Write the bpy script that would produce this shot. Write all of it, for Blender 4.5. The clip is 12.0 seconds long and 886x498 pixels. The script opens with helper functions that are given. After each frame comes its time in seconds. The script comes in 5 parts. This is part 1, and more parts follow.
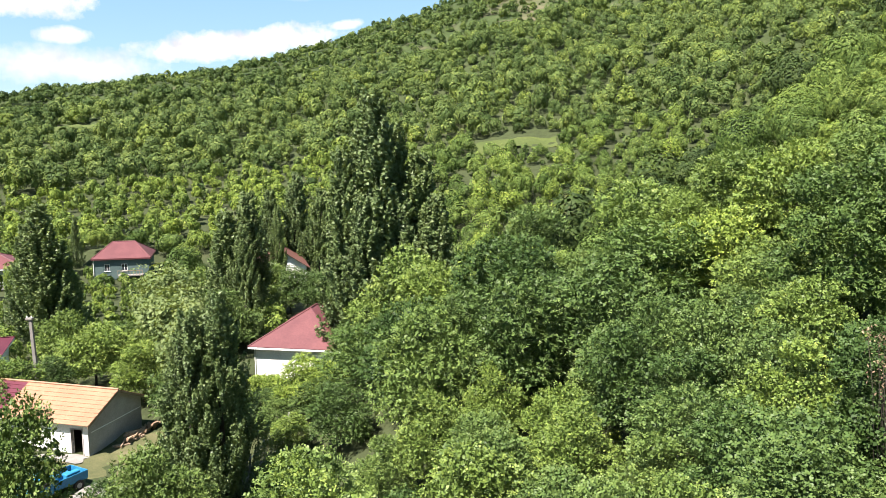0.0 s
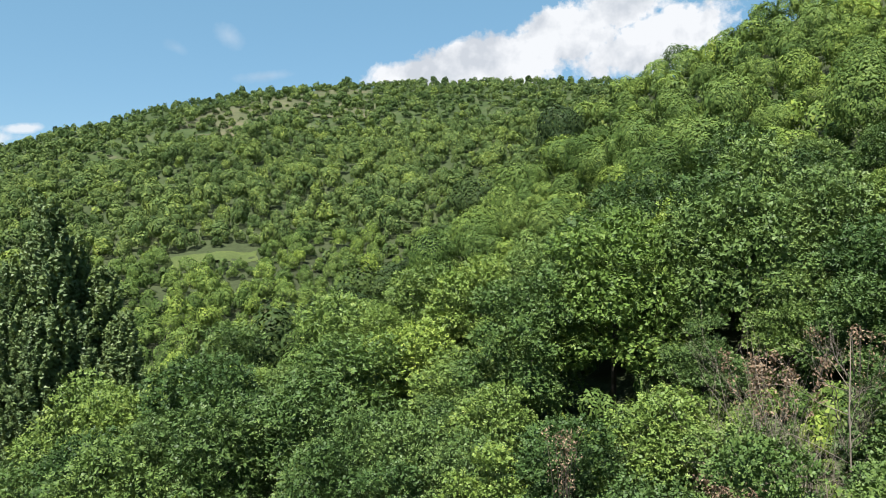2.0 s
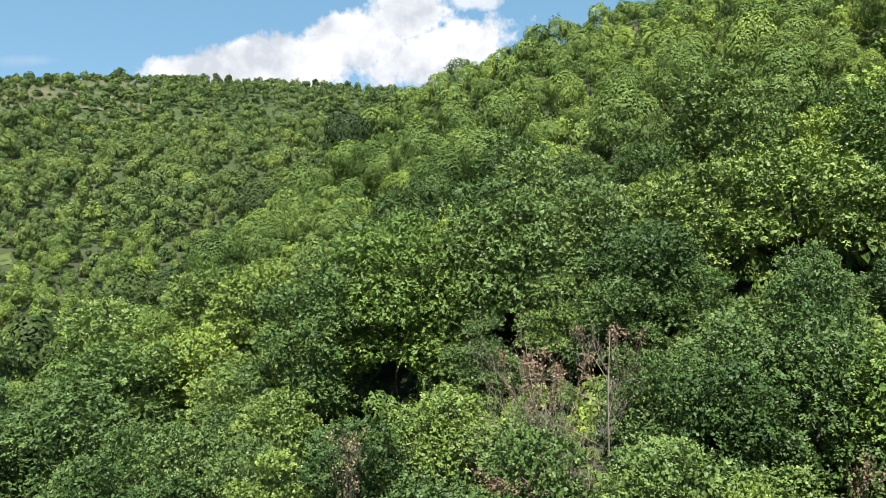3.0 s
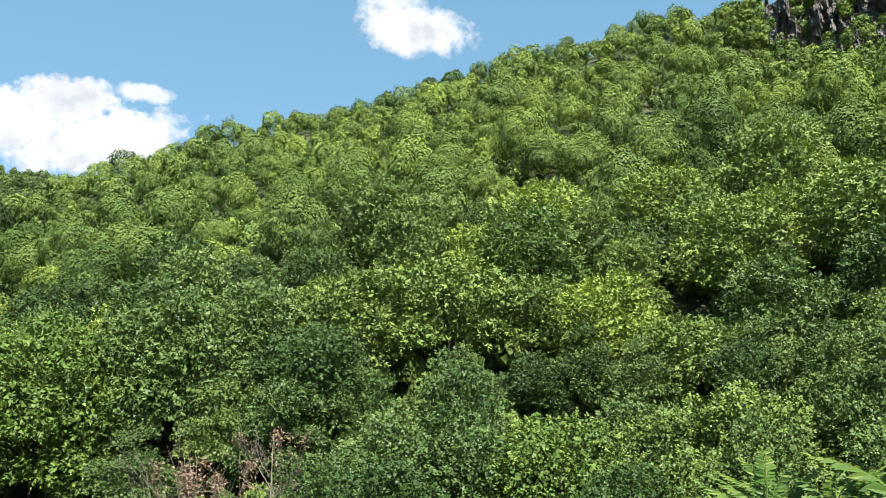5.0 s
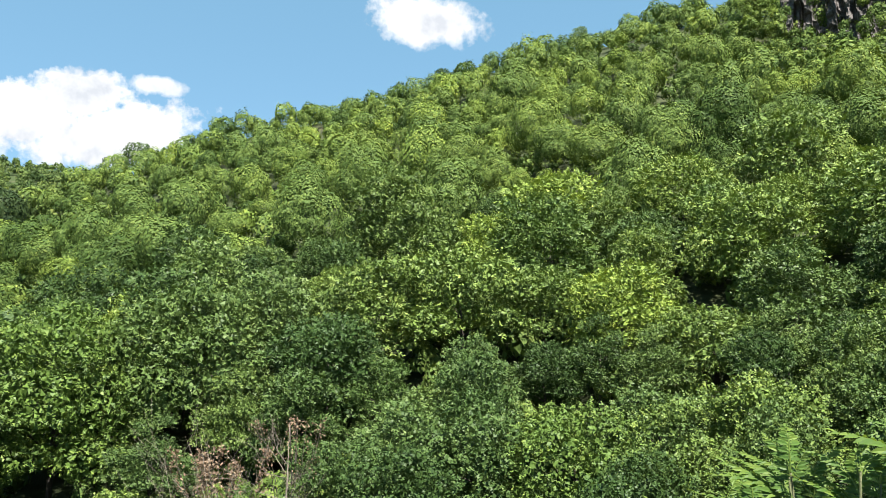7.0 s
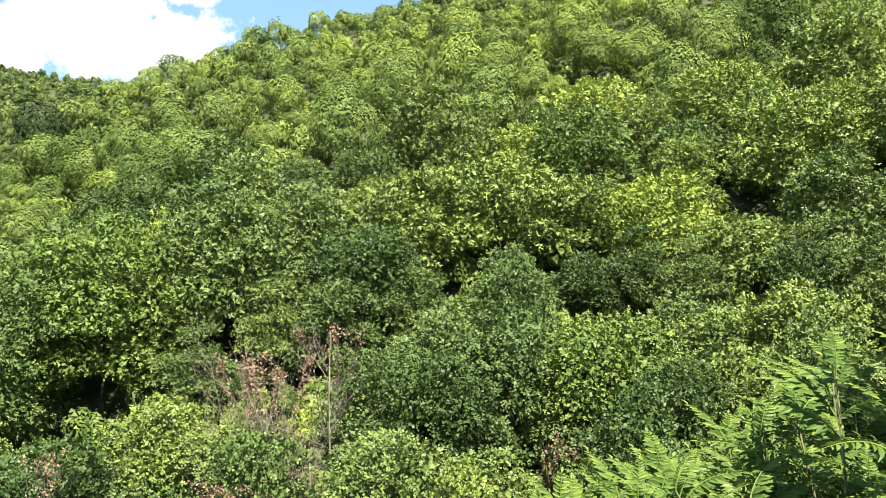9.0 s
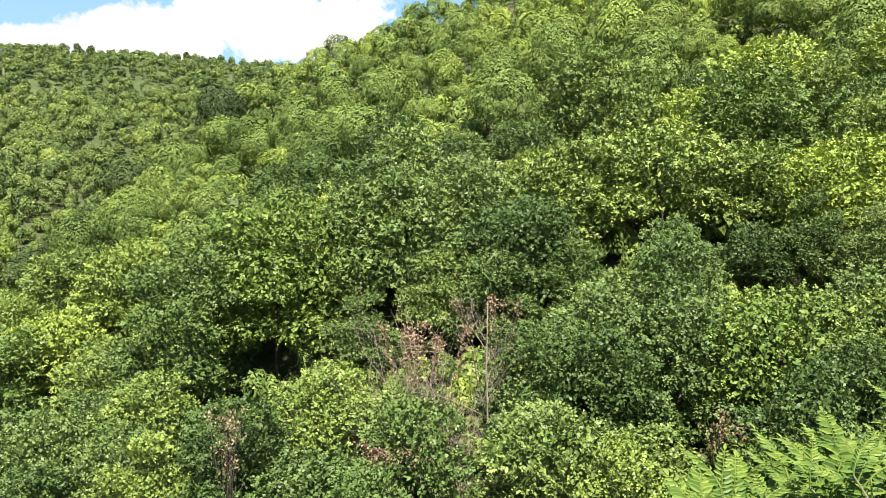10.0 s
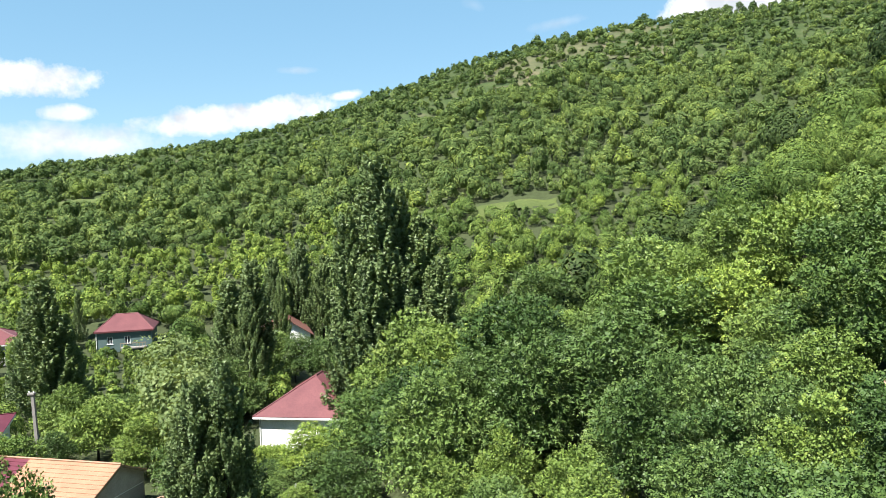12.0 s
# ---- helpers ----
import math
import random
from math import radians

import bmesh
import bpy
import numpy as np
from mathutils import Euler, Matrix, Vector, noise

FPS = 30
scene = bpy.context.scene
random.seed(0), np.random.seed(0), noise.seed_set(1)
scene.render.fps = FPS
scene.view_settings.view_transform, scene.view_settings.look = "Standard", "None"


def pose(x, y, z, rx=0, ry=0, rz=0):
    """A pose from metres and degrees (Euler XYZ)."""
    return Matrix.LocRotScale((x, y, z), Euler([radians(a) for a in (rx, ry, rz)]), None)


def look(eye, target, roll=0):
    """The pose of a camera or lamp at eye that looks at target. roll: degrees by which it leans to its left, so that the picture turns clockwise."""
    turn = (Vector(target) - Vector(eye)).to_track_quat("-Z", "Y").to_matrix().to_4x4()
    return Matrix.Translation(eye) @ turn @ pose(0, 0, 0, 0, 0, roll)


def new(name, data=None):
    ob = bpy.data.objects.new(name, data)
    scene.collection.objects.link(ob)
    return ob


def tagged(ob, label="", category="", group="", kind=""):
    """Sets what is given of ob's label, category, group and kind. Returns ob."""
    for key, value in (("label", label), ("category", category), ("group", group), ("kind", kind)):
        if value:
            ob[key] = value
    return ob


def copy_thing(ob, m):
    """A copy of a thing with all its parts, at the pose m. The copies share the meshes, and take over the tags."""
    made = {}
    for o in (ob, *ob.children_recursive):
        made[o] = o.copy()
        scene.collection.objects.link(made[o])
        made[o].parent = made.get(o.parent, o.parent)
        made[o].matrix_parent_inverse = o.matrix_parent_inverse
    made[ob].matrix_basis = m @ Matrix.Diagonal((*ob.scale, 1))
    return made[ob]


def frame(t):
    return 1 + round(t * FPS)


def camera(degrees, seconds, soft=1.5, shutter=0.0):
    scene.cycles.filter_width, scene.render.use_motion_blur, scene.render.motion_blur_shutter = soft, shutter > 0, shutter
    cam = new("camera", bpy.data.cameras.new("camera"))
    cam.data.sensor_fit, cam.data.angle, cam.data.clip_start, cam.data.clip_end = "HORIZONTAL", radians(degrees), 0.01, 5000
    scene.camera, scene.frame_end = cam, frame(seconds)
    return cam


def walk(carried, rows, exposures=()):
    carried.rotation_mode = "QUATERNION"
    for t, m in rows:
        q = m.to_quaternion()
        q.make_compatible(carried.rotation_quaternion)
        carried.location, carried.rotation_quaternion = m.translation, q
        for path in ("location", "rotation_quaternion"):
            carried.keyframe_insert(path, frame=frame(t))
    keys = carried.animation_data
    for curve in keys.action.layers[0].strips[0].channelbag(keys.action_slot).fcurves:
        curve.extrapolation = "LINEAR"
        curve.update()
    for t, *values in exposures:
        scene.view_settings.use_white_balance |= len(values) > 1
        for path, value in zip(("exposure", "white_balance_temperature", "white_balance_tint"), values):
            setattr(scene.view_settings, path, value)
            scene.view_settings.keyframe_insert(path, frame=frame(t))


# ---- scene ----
cam = camera(58.14, 12.0, soft=0.85)
PATH = [
    (0.0, pose(-0.059, -0.175, 0.056, 82.00, 0.11, 0.00)),
    (0.5, pose(0.052, -0.032, 0.080, 84.90, -0.79, -7.91)),
    (1.0, pose(0.078, 0.075, 0.108, 87.70, -0.19, -11.45)),
    (1.5, pose(0.136, 0.143, 0.112, 89.33, -0.25, -17.61)),
    (2.0, pose(0.153, 0.162, 0.098, 90.22, -0.30, -21.14)),
    (2.5, pose(0.150, 0.175, 0.083, 90.32, -0.41, -25.38)),
    (3.0, pose(0.129, 0.184, 0.039, 90.69, -0.67, -36.47)),
    (3.5, pose(0.288, 0.034, 0.108, 91.29, -0.31, -45.70)),
    (3.7, pose(0.244, 0.030, 0.098, 92.16, -0.43, -48.00)),
    (5.3, pose(0.005, -0.028, 0.041, 98.67, -0.07, -61.04)),
    (5.5, pose(-0.003, -0.031, 0.037, 98.67, -0.03, -61.26)),
    (6.0, pose(-0.032, -0.013, 0.036, 98.62, 0.31, -60.73)),
    (6.5, pose(-0.069, -0.046, -0.001, 98.61, 0.37, -59.33)),
    (6.7, pose(-0.051, 0.007, -0.030, 98.34, 0.01, -59.13)),
    (8.3, pose(-0.039, 0.060, -0.062, 94.36, 0.18, -57.76)),
    (8.5, pose(-0.007, 0.067, -0.014, 93.87, 0.30, -57.55)),
    (9.0, pose(0.017, 0.090, -0.093, 91.27, -0.17, -56.36)),
    (9.5, pose(0.039, 0.101, -0.111, 89.60, -0.18, -54.05)),
    (10.0, pose(0.096, 0.097, -0.132, 89.25, -0.09, -45.02)),
    (10.5, pose(0.021, 0.003, -0.111, 89.09, 0.02, -34.79)),
    (11.0, pose(-0.075, -0.060, -0.082, 88.47, -0.30, -23.15)),
    (11.5, pose(-0.200, -0.028, -0.073, 88.28, 0.59, -9.95)),
    (12.0, pose(-0.253, 0.056, -0.108, 86.63, 1.65, 0.01)),
]
EXPOSURES = [(0.0, 2.00, 6700, 15), (1.0, 1.56, 6350, 10), (2.5, 1.56, 6250, 10), (3.0, 1.68, 6300, 11), (3.5, 1.67, 6300, 11), (5.5, 1.86, 6350, 10), (6.5, 1.86, 6350, 10), (9.5, 2.31, 6950, 16), (10.5, 2.06, 6850, 14), (11.0, 1.91, 6600, 11), (11.5, 1.63, 6350, 10), (12.0, 1.89, 6350, 10)]
walk(cam, PATH, EXPOSURES)

# ---- daylight ----
SUN_AZ, SUN_EL = radians(-136), radians(58)        # azimuth from +y towards +x
SUN_DIR = Vector((math.sin(SUN_AZ) * math.cos(SUN_EL), math.cos(SUN_AZ) * math.cos(SUN_EL), math.sin(SUN_EL)))
sun_data = bpy.data.lights.new("sun", "SUN")
sun_data.energy, sun_data.angle, sun_data.color = 5.0, radians(0.6), (1.0, 0.95, 0.87)
sun = new("sun", sun_data)
sun.matrix_world = look(SUN_DIR * 50, (0, 0, 0))

world = bpy.data.worlds.new("sky")
scene.world = world
world.use_nodes = True


def build_sky():
    nt = world.node_tree
    nt.nodes.clear()
    N, L = nt.nodes.new, nt.links.new

    def math_node(op, a, b=None, c=None):
        n = N("ShaderNodeMath")
        n.operation = op
        for i, v in enumerate((a, b, c)):
            if v is None:
                continue
            if isinstance(v, (int, float)):
                n.inputs[i].default_value = v
            else:
                L(v, n.inputs[i])
        return n.outputs[0]

    sky = N("ShaderNodeTexSky")
    sky.sky_type, sky.sun_disc = "NISHITA", False
    sky.sun_elevation, sky.sun_rotation = SUN_EL, SUN_AZ
    sky.altitude, sky.air_density, sky.dust_density, sky.ozone_density = 900, 1.0, 0.5, 1.2
    coord = N("ShaderNodeTexCoord")
    sep = N("ShaderNodeSeparateXYZ")
    L(coord.outputs["Generated"], sep.inputs[0])
    X, Y, Z = sep.outputs
    az = math_node("ARCTAN2", X, Y)
    el = math_node("ARCSINE", Z)
    # billow noise in azimuth and elevation, shared by all clouds
    pos = N("ShaderNodeCombineXYZ")
    L(az, pos.inputs[0]), L(el, pos.inputs[1])
    def noise_at(scale, detail, rough, off):
        n = N("ShaderNodeTexNoise")
        n.noise_dimensions = "3D"
        n.inputs["Scale"].default_value, n.inputs["Detail"].default_value = scale, detail
        n.inputs["Roughness"].default_value = rough
        add = N("ShaderNodeVectorMath")
        add.operation = "ADD"
        L(pos.outputs[0], add.inputs[0])
        add.inputs[1].default_value = (off, off * 0.7, off * 1.3)
        L(add.outputs[0], n.inputs["Vector"])
        return n.outputs[0]
    big, fine = noise_at(22, 6, 0.62, 3.1), noise_at(90, 5, 0.6, 8.7)
    wob = math_node("ADD", math_node("MULTIPLY", math_node("SUBTRACT", big, 0.5), 2.5), math_node("MULTIPLY", math_node("SUBTRACT", fine, 0.5), 0.9))

    def blob(a, e, ra, re, tilt, gain, soft):
        """A cumulus: an ellipse in the sky with billowing edges."""
        da, de = math_node("SUBTRACT", az, radians(a)), math_node("SUBTRACT", el, radians(e))
        c, s = math.cos(radians(tilt)), math.sin(radians(tilt))
        u = math_node("DIVIDE", math_node("ADD", math_node("MULTIPLY", da, c), math_node("MULTIPLY", de, s)), radians(ra))
        v = math_node("DIVIDE", math_node("SUBTRACT", math_node("MULTIPLY", de, c), math_node("MULTIPLY", da, s)), radians(re))
        d = math_node("SQRT", math_node("ADD", math_node("MULTIPLY", u, u), math_node("MULTIPLY", v, v)))
        m = math_node("DIVIDE", math_node("ADD", math_node("SUBTRACT", 1.1, d), math_node("MULTIPLY", wob, 0.62)), soft)
        m = math_node("MINIMUM", math_node("MAXIMUM", m, 0.0), 1.0)
        return math_node("MULTIPLY", m, gain)

    total = None
    for b in CLOUDS:
        m = blob(*b)
        total = m if total is None else math_node("MAXIMUM", total, m)
    # the cloud's grey bellies
    belly = noise_at(22, 4, 0.55, 5.3)
    tone = N("ShaderNodeValToRGB")
    L(belly, tone.inputs[0])
    tone.color_ramp.elements[0].position, tone.color_ramp.elements[0].color = 0.36, (4.3, 4.5, 4.75, 1)
    tone.color_ramp.elements[1].position, tone.color_ramp.elements[1].color = 0.56, (6.2, 6.2, 6.2, 1)
    mix = N("ShaderNodeMix")
    mix.data_type = "RGBA"
    L(total, mix.inputs["Factor"])
    clear = N("ShaderNodeMix")
    clear.data_type = "RGBA"
    clear.inputs[0].default_value = 0.55
    L(sky.outputs[0], clear.inputs[6])
    clear.inputs[7].default_value = (1.45, 3.25, 4.35, 1)      # thin summer haze evens the blue
    L(clear.outputs[2], mix.inputs[6])
    L(tone.outputs[0], mix.inputs[7])
    bg = N("ShaderNodeBackground")
    bg.inputs["Strength"].default_value = 0.052
    L(mix.outputs[2], bg.inputs["Color"])
    out = N("ShaderNodeOutputWorld")
    L(bg.outputs[0], out.inputs[0])


# azimuth, elevation, half width, half height, tilt (degrees), cover, edge softness
CLOUDS = [
    (18.6, 12.7, 3.4, 0.9, 8, 1.0, 0.35),     (24, 13.0, 7.0, 2.2, 10, 1.0, 0.3), (30, 15.2, 4.6, 2.0, 12, 1.0, 0.28), (33.5, 16.8, 3.6, 1.7, 10, 1.0, 0.3), (36, 14.5, 5.6, 2.0, 15, 1.0, 0.3), (38.5, 18.0, 2.0, 0.7, 0, 0.8, 0.4),
    (57.3, 23.6, 4.4, 1.7, -6, 1.0, 0.45), (55.6, 26.0, 3.2, 1.7, -25, 0.9, 0.7),
    (-14, 6.3, 7.0, 1.0, 6, 1.0, 0.5), (-25, 4.6, 6, 1.2, 0, 0.85, 0.9), (-27.5, 8.6, 4.4, 1.1, 0, 1.0, 0.5), (-24.8, 6.4, 1.7, 0.5, 0, 0.8, 0.6),
    (-6.5, 7.7, 1.4, 0.35, 10, 0.8, 0.6), (8.5, 12.1, 2.2, 0.4, 8, 0.3, 1.2), (6.0, 14.6, 1.2, 0.7, -30, 0.32, 1.4), (2.5, 13.6, 0.9, 0.4, -20, 0.15, 1.2),
    (-10, 9.4, 1.3, 0.25, 0, 0.3, 1.0),
    (-120, 30, 16, 6, 0, 0.9, 0.5), (150, 22, 18, 6, 0, 0.9, 0.5), (110, 40, 10, 5, 0, 0.8, 0.6), (-70, 14, 14, 3.5, 0, 0.9, 0.6),
]
build_sky()


# ---- materials ----
def material(name):
    m = bpy.data.materials.new(name)
    m.use_nodes = True
    nt = m.node_tree
    nt.nodes.clear()
    out = nt.nodes.new("ShaderNodeOutputMaterial")
    return m, nt, nt.nodes.new, nt.links.new, out


def ramp(N, L, fac, stops):
    r = N("ShaderNodeValToRGB")
    e = r.color_ramp.elements
    while len(e) < len(stops):
        e.new(0.5)
    for el, (p, c) in zip(e, stops):
        el.position, el.color = p, (*c, 1)
    L(fac, r.inputs[0])
    return r.outputs[0]


def mixed(N, L, fac, a, b, mode="MIX"):
    m = N("ShaderNodeMix")
    m.data_type, m.blend_type = "RGBA", mode
    for sock, v in ((m.inputs[0], fac), (m.inputs[6], a), (m.inputs[7], b)):
        if isinstance(v, (int, float)):
            sock.default_value = v
        elif isinstance(v, tuple):
            sock.default_value = (*v, 1)
        else:
            L(v, sock)
    return m.outputs[2]


def noise_tex(N, L, scale, detail=4, rough=0.55, coords="Object", stretch=None):
    tc = N("ShaderNodeTexCoord")
    n = N("ShaderNodeTexNoise")
    n.inputs["Scale"].default_value, n.inputs["Detail"].default_value, n.inputs["Roughness"].default_value = scale, detail, rough
    src = tc.outputs[coords]
    if stretch:
        mp = N("ShaderNodeMapping")
        mp.inputs["Scale"].default_value = stretch
        L(src, mp.inputs["Vector"])
        src = mp.outputs[0]
    L(src, n.inputs["Vector"])
    return n.outputs[0]


def leaf_material(name, dark, mid, light, translucent=0.2, rough=0.5, gloss=0.32, per_object=True, vary=1.0):
    """Leaves: hue by tree, lightness by spray and by leaf; light shines through them."""
    m, nt, N, L, out = material(name)
    geo, obj, att, hue = N("ShaderNodeNewGeometry"), N("ShaderNodeObjectInfo"), N("ShaderNodeAttribute"), N("ShaderNodeAttribute")
    att.attribute_name, hue.attribute_name = "tint", "hue"

    def calc(op, a, b):
        n = N("ShaderNodeMath")
        n.operation = op
        for s, v in zip(n.inputs, (a, b)):
            if isinstance(v, (int, float)):
                s.default_value = v
            else:
                L(v, s)
        return n.outputs[0]
    f = calc("ADD", calc("MULTIPLY", att.outputs["Fac"], 0.66), calc("MULTIPLY", geo.outputs["Random Per Island"], 0.24))
    col = ramp(N, L, calc("ADD", f, 0.06), [(0.15, dark), (0.5, mid), (0.85, light)])
    kind = obj.outputs["Random"] if per_object else hue.outputs["Fac"]
    cast = ramp(N, L, kind, [(0.0, (0.46, 0.55, 0.50)), (0.22, (0.72, 0.79, 0.76)), (0.45, (0.98, 1.0, 0.98)), (0.75, (1.20, 1.17, 0.97)), (1.0, (1.48, 1.40, 1.0))])
    col = mixed(N, L, vary, col, cast, "MULTIPLY")
    p = N("ShaderNodeBsdfPrincipled")
    L(col, p.inputs["Base Color"])
    p.inputs["Roughness"].default_value = rough
    p.inputs["Specular IOR Level"].default_value = gloss
    t = N("ShaderNodeBsdfTranslucent")
    warm = mixed(N, L, 1.0, col, (1.3, 1.25, 0.55), "MULTIPLY")
    L(warm, t.inputs["Color"])
    s = N("ShaderNodeMixShader")
    s.inputs[0].default_value = translucent
    L(p.outputs[0], s.inputs[1]), L(t.outputs[0], s.inputs[2])
    L(s.outputs[0], out.inputs[0])
    return m


LEAF = leaf_material("broad_leaves", (0.038, 0.065, 0.020), (0.074, 0.117, 0.031), (0.139, 0.181, 0.053), 0.08, 0.5, 0.16)
LEAF_BRIGHT = leaf_material("light_green_leaves", (0.054, 0.087, 0.023), (0.105, 0.157, 0.036), (0.197, 0.243, 0.061), 0.08, 0.5, 0.16)
LEAF_DARK = leaf_material("dark_leaves", (0.030, 0.055, 0.016), (0.055, 0.095, 0.025), (0.105, 0.146, 0.041), 0.08, 0.5, 0.16)
LEAF_WOODS = leaf_material("woodland_leaves", (0.038, 0.062, 0.016), (0.074, 0.115, 0.027), (0.141, 0.179, 0.045), 0.07, 0.6, 0.08, per_object=False)
# far hill leaves set bluer: distance haze put into their colour
LEAF_HILL_HAZED = leaf_material("hazed_hill_scrub_leaves", (0.034, 0.055, 0.019), (0.067, 0.101, 0.029), (0.123, 0.152, 0.045), 0.07, 0.6, 0.08, per_object=False)
# the gully's shade is put into these very dark leaf colours
LEAF_GULLY_SHADED = leaf_material("shaded_gully_leaves", (0.014, 0.025, 0.010), (0.025, 0.043, 0.014), (0.048, 0.068, 0.023), 0.08, 0.6, 0.08, per_object=False)
LEAF_POPLAR = leaf_material("poplar_leaves", (0.043, 0.073, 0.028), (0.085, 0.126, 0.046), (0.149, 0.193, 0.072), 0.16, 0.5, 0.25, vary=0.25)
LEAF_WILLOW = leaf_material("willow_leaves", (0.067, 0.102, 0.037), (0.120, 0.163, 0.060), (0.182, 0.224, 0.091), 0.3, 0.6, 0.15, vary=0.0)
LEAF_SUMAC = leaf_material("tree_of_heaven_leaves", (0.027, 0.065, 0.018), (0.066, 0.121, 0.022), (0.142, 0.196, 0.039), 0.34, 0.5, 0.22, vary=0.0)
LEAF_DEAD = leaf_material("withered_leaves", (0.104, 0.069, 0.047), (0.164, 0.115, 0.078), (0.246, 0.186, 0.126), 0.15, 0.85, 0.1, vary=0.0)


def rough_material(name, stops, scale, fine=None, roughness=0.85, bump=0.3, stretch=None, coords="Object", dist=0.02, metal=0.0):
    """A matt surface: blotches at one scale, grain and relief at a finer one."""
    m, nt, N, L, out = material(name)
    a = noise_tex(N, L, scale, 5, 0.6, coords, stretch)
    b = noise_tex(N, L, fine or scale * 12, 4, 0.6, coords, stretch)
    col = ramp(N, L, a, stops)
    grain = ramp(N, L, b, [(0.3, (0.78, 0.78, 0.78)), (0.7, (1.12, 1.12, 1.12))])
    col = mixed(N, L, 1.0, col, grain, "MULTIPLY")
    p = N("ShaderNodeBsdfPrincipled")
    L(col, p.inputs["Base Color"])
    p.inputs["Roughness"].default_value, p.inputs["Metallic"].default_value = roughness, metal
    p.inputs["Specular IOR Level"].default_value = 0.3
    bm = N("ShaderNodeBump")
    bm.inputs["Strength"].default_value, bm.inputs["Distance"].default_value = bump, dist
    L(b, bm.inputs["Height"]), L(bm.outputs[0], p.inputs["Normal"])
    L(p.outputs[0], out.inputs[0])
    return m


def ground_material():
    """Dark litter under the woods; pale dry grass and stones on the open shoulders far off."""
    m, nt, N, L, out = material("scrub_ground")
    a, b, c = noise_tex(N, L, 0.035, 5, 0.6), noise_tex(N, L, 0.9, 4, 0.6), noise_tex(N, L, 0.16, 5, 0.65)
    litter = ramp(N, L, a, [(0.3, (0.024, 0.030, 0.012)), (0.5, (0.032, 0.042, 0.016)), (0.64, (0.042, 0.048, 0.020)), (0.75, (0.07, 0.062, 0.036))])
    grass = ramp(N, L, c, [(0.3, (0.022, 0.038, 0.011)), (0.55, (0.034, 0.051, 0.015)), (0.66, (0.052, 0.060, 0.028)), (0.8, (0.091, 0.083, 0.049))])
    tc, ln, mr = N("ShaderNodeTexCoord"), N("ShaderNodeVectorMath"), N("ShaderNodeMapRange")
    ln.operation = "LENGTH"
    L(tc.outputs["Object"], ln.inputs[0])
    L(ln.outputs["Value"], mr.inputs["Value"])
    mr.inputs["From Min"].default_value, mr.inputs["From Max"].default_value = 190, 340
    grain = ramp(N, L, b, [(0.3, (0.78, 0.78, 0.78)), (0.7, (1.12, 1.12, 1.12))])
    col = mixed(N, L, 1.0, mixed(N, L, mr.outputs[0], litter, grass), grain, "MULTIPLY")
    p, bp = N("ShaderNodeBsdfPrincipled"), N("ShaderNodeBump")
    L(col, p.inputs["Base Color"])
    p.inputs["Roughness"].default_value, p.inputs["Specular IOR Level"].default_value = 0.95, 0.2
    bp.inputs["Strength"].default_value, bp.inputs["Distance"].default_value = 0.6, 0.3
    L(b, bp.inputs["Height"]), L(bp.outputs[0], p.inputs["Normal"])
    L(p.outputs[0], out.inputs[0])
    return m


GROUND = ground_material()
BARK = rough_material("bark", [(0.3, (0.025, 0.020, 0.016)), (0.7, (0.06, 0.05, 0.04))], 3, 22, 0.9, 0.6, (1, 1, 0.2))
DEADWOOD = rough_material("bleached_wood", [(0.3, (0.110, 0.090, 0.069)), (0.7, (0.207, 0.178, 0.144))], 4, 30, 0.85, 0.4, (1, 1, 0.2))
PLASTER = rough_material("white_plaster", [(0.3, (0.70, 0.70, 0.68)), (0.6, (0.82, 0.82, 0.80))], 0.7, 9, 0.85, 0.15)
GREY_RENDER = rough_material("grey_cement_render", [(0.3, (0.259, 0.252, 0.245)), (0.7, (0.360, 0.353, 0.338))], 0.6, 11, 0.9, 0.25)
GREEN_WALL = rough_material("blue_green_painted_wall", [(0.3, (0.061, 0.097, 0.094)), (0.7, (0.090, 0.133, 0.130))], 0.7, 9, 0.8, 0.15)
RED_ROOF = rough_material("crimson_sheet_roof", [(0.3, (0.086, 0.027, 0.031)), (0.7, (0.119, 0.040, 0.043))], 0.5, 7, 0.55, 0.1)
ORANGE_ROOF = rough_material("orange_sheet_roof", [(0.3, (0.216, 0.115, 0.068)), (0.7, (0.277, 0.153, 0.094))], 0.5, 7, 0.6, 0.1)
CONCRETE = rough_material("concrete", [(0.3, (0.144, 0.137, 0.126)), (0.7, (0.216, 0.205, 0.191))], 1.2, 14, 0.9, 0.3)
STEEL = rough_material("galvanised_steel", [(0.3, (0.22, 0.225, 0.23)), (0.7, (0.34, 0.345, 0.35))], 3, 40, 0.55, 0.1, metal=0.3)
BLUE = rough_material("blue_paint", [(0.3, (0.010, 0.112, 0.240)), (0.7, (0.024, 0.192, 0.336))], 1.5, 14, 0.45, 0.2)
DARK = rough_material("dark_interior", [(0.3, (0.015, 0.014, 0.013)), (0.7, (0.03, 0.028, 0.026))], 2, 20, 0.8, 0.1)
TIMBER = rough_material("weathered_timber", [(0.3, (0.14, 0.10, 0.07)), (0.7, (0.30, 0.22, 0.15))], 2, 25, 0.85, 0.4, (1, 1, 0.15))
ROCK = rough_material("grey_rock", [(0.3, (0.060, 0.056, 0.053)), (0.55, (0.109, 0.101, 0.095)), (0.75, (0.174, 0.158, 0.144))], 0.25, 2.2, 0.95, 0.6, (1, 1, 0.5), dist=0.2)


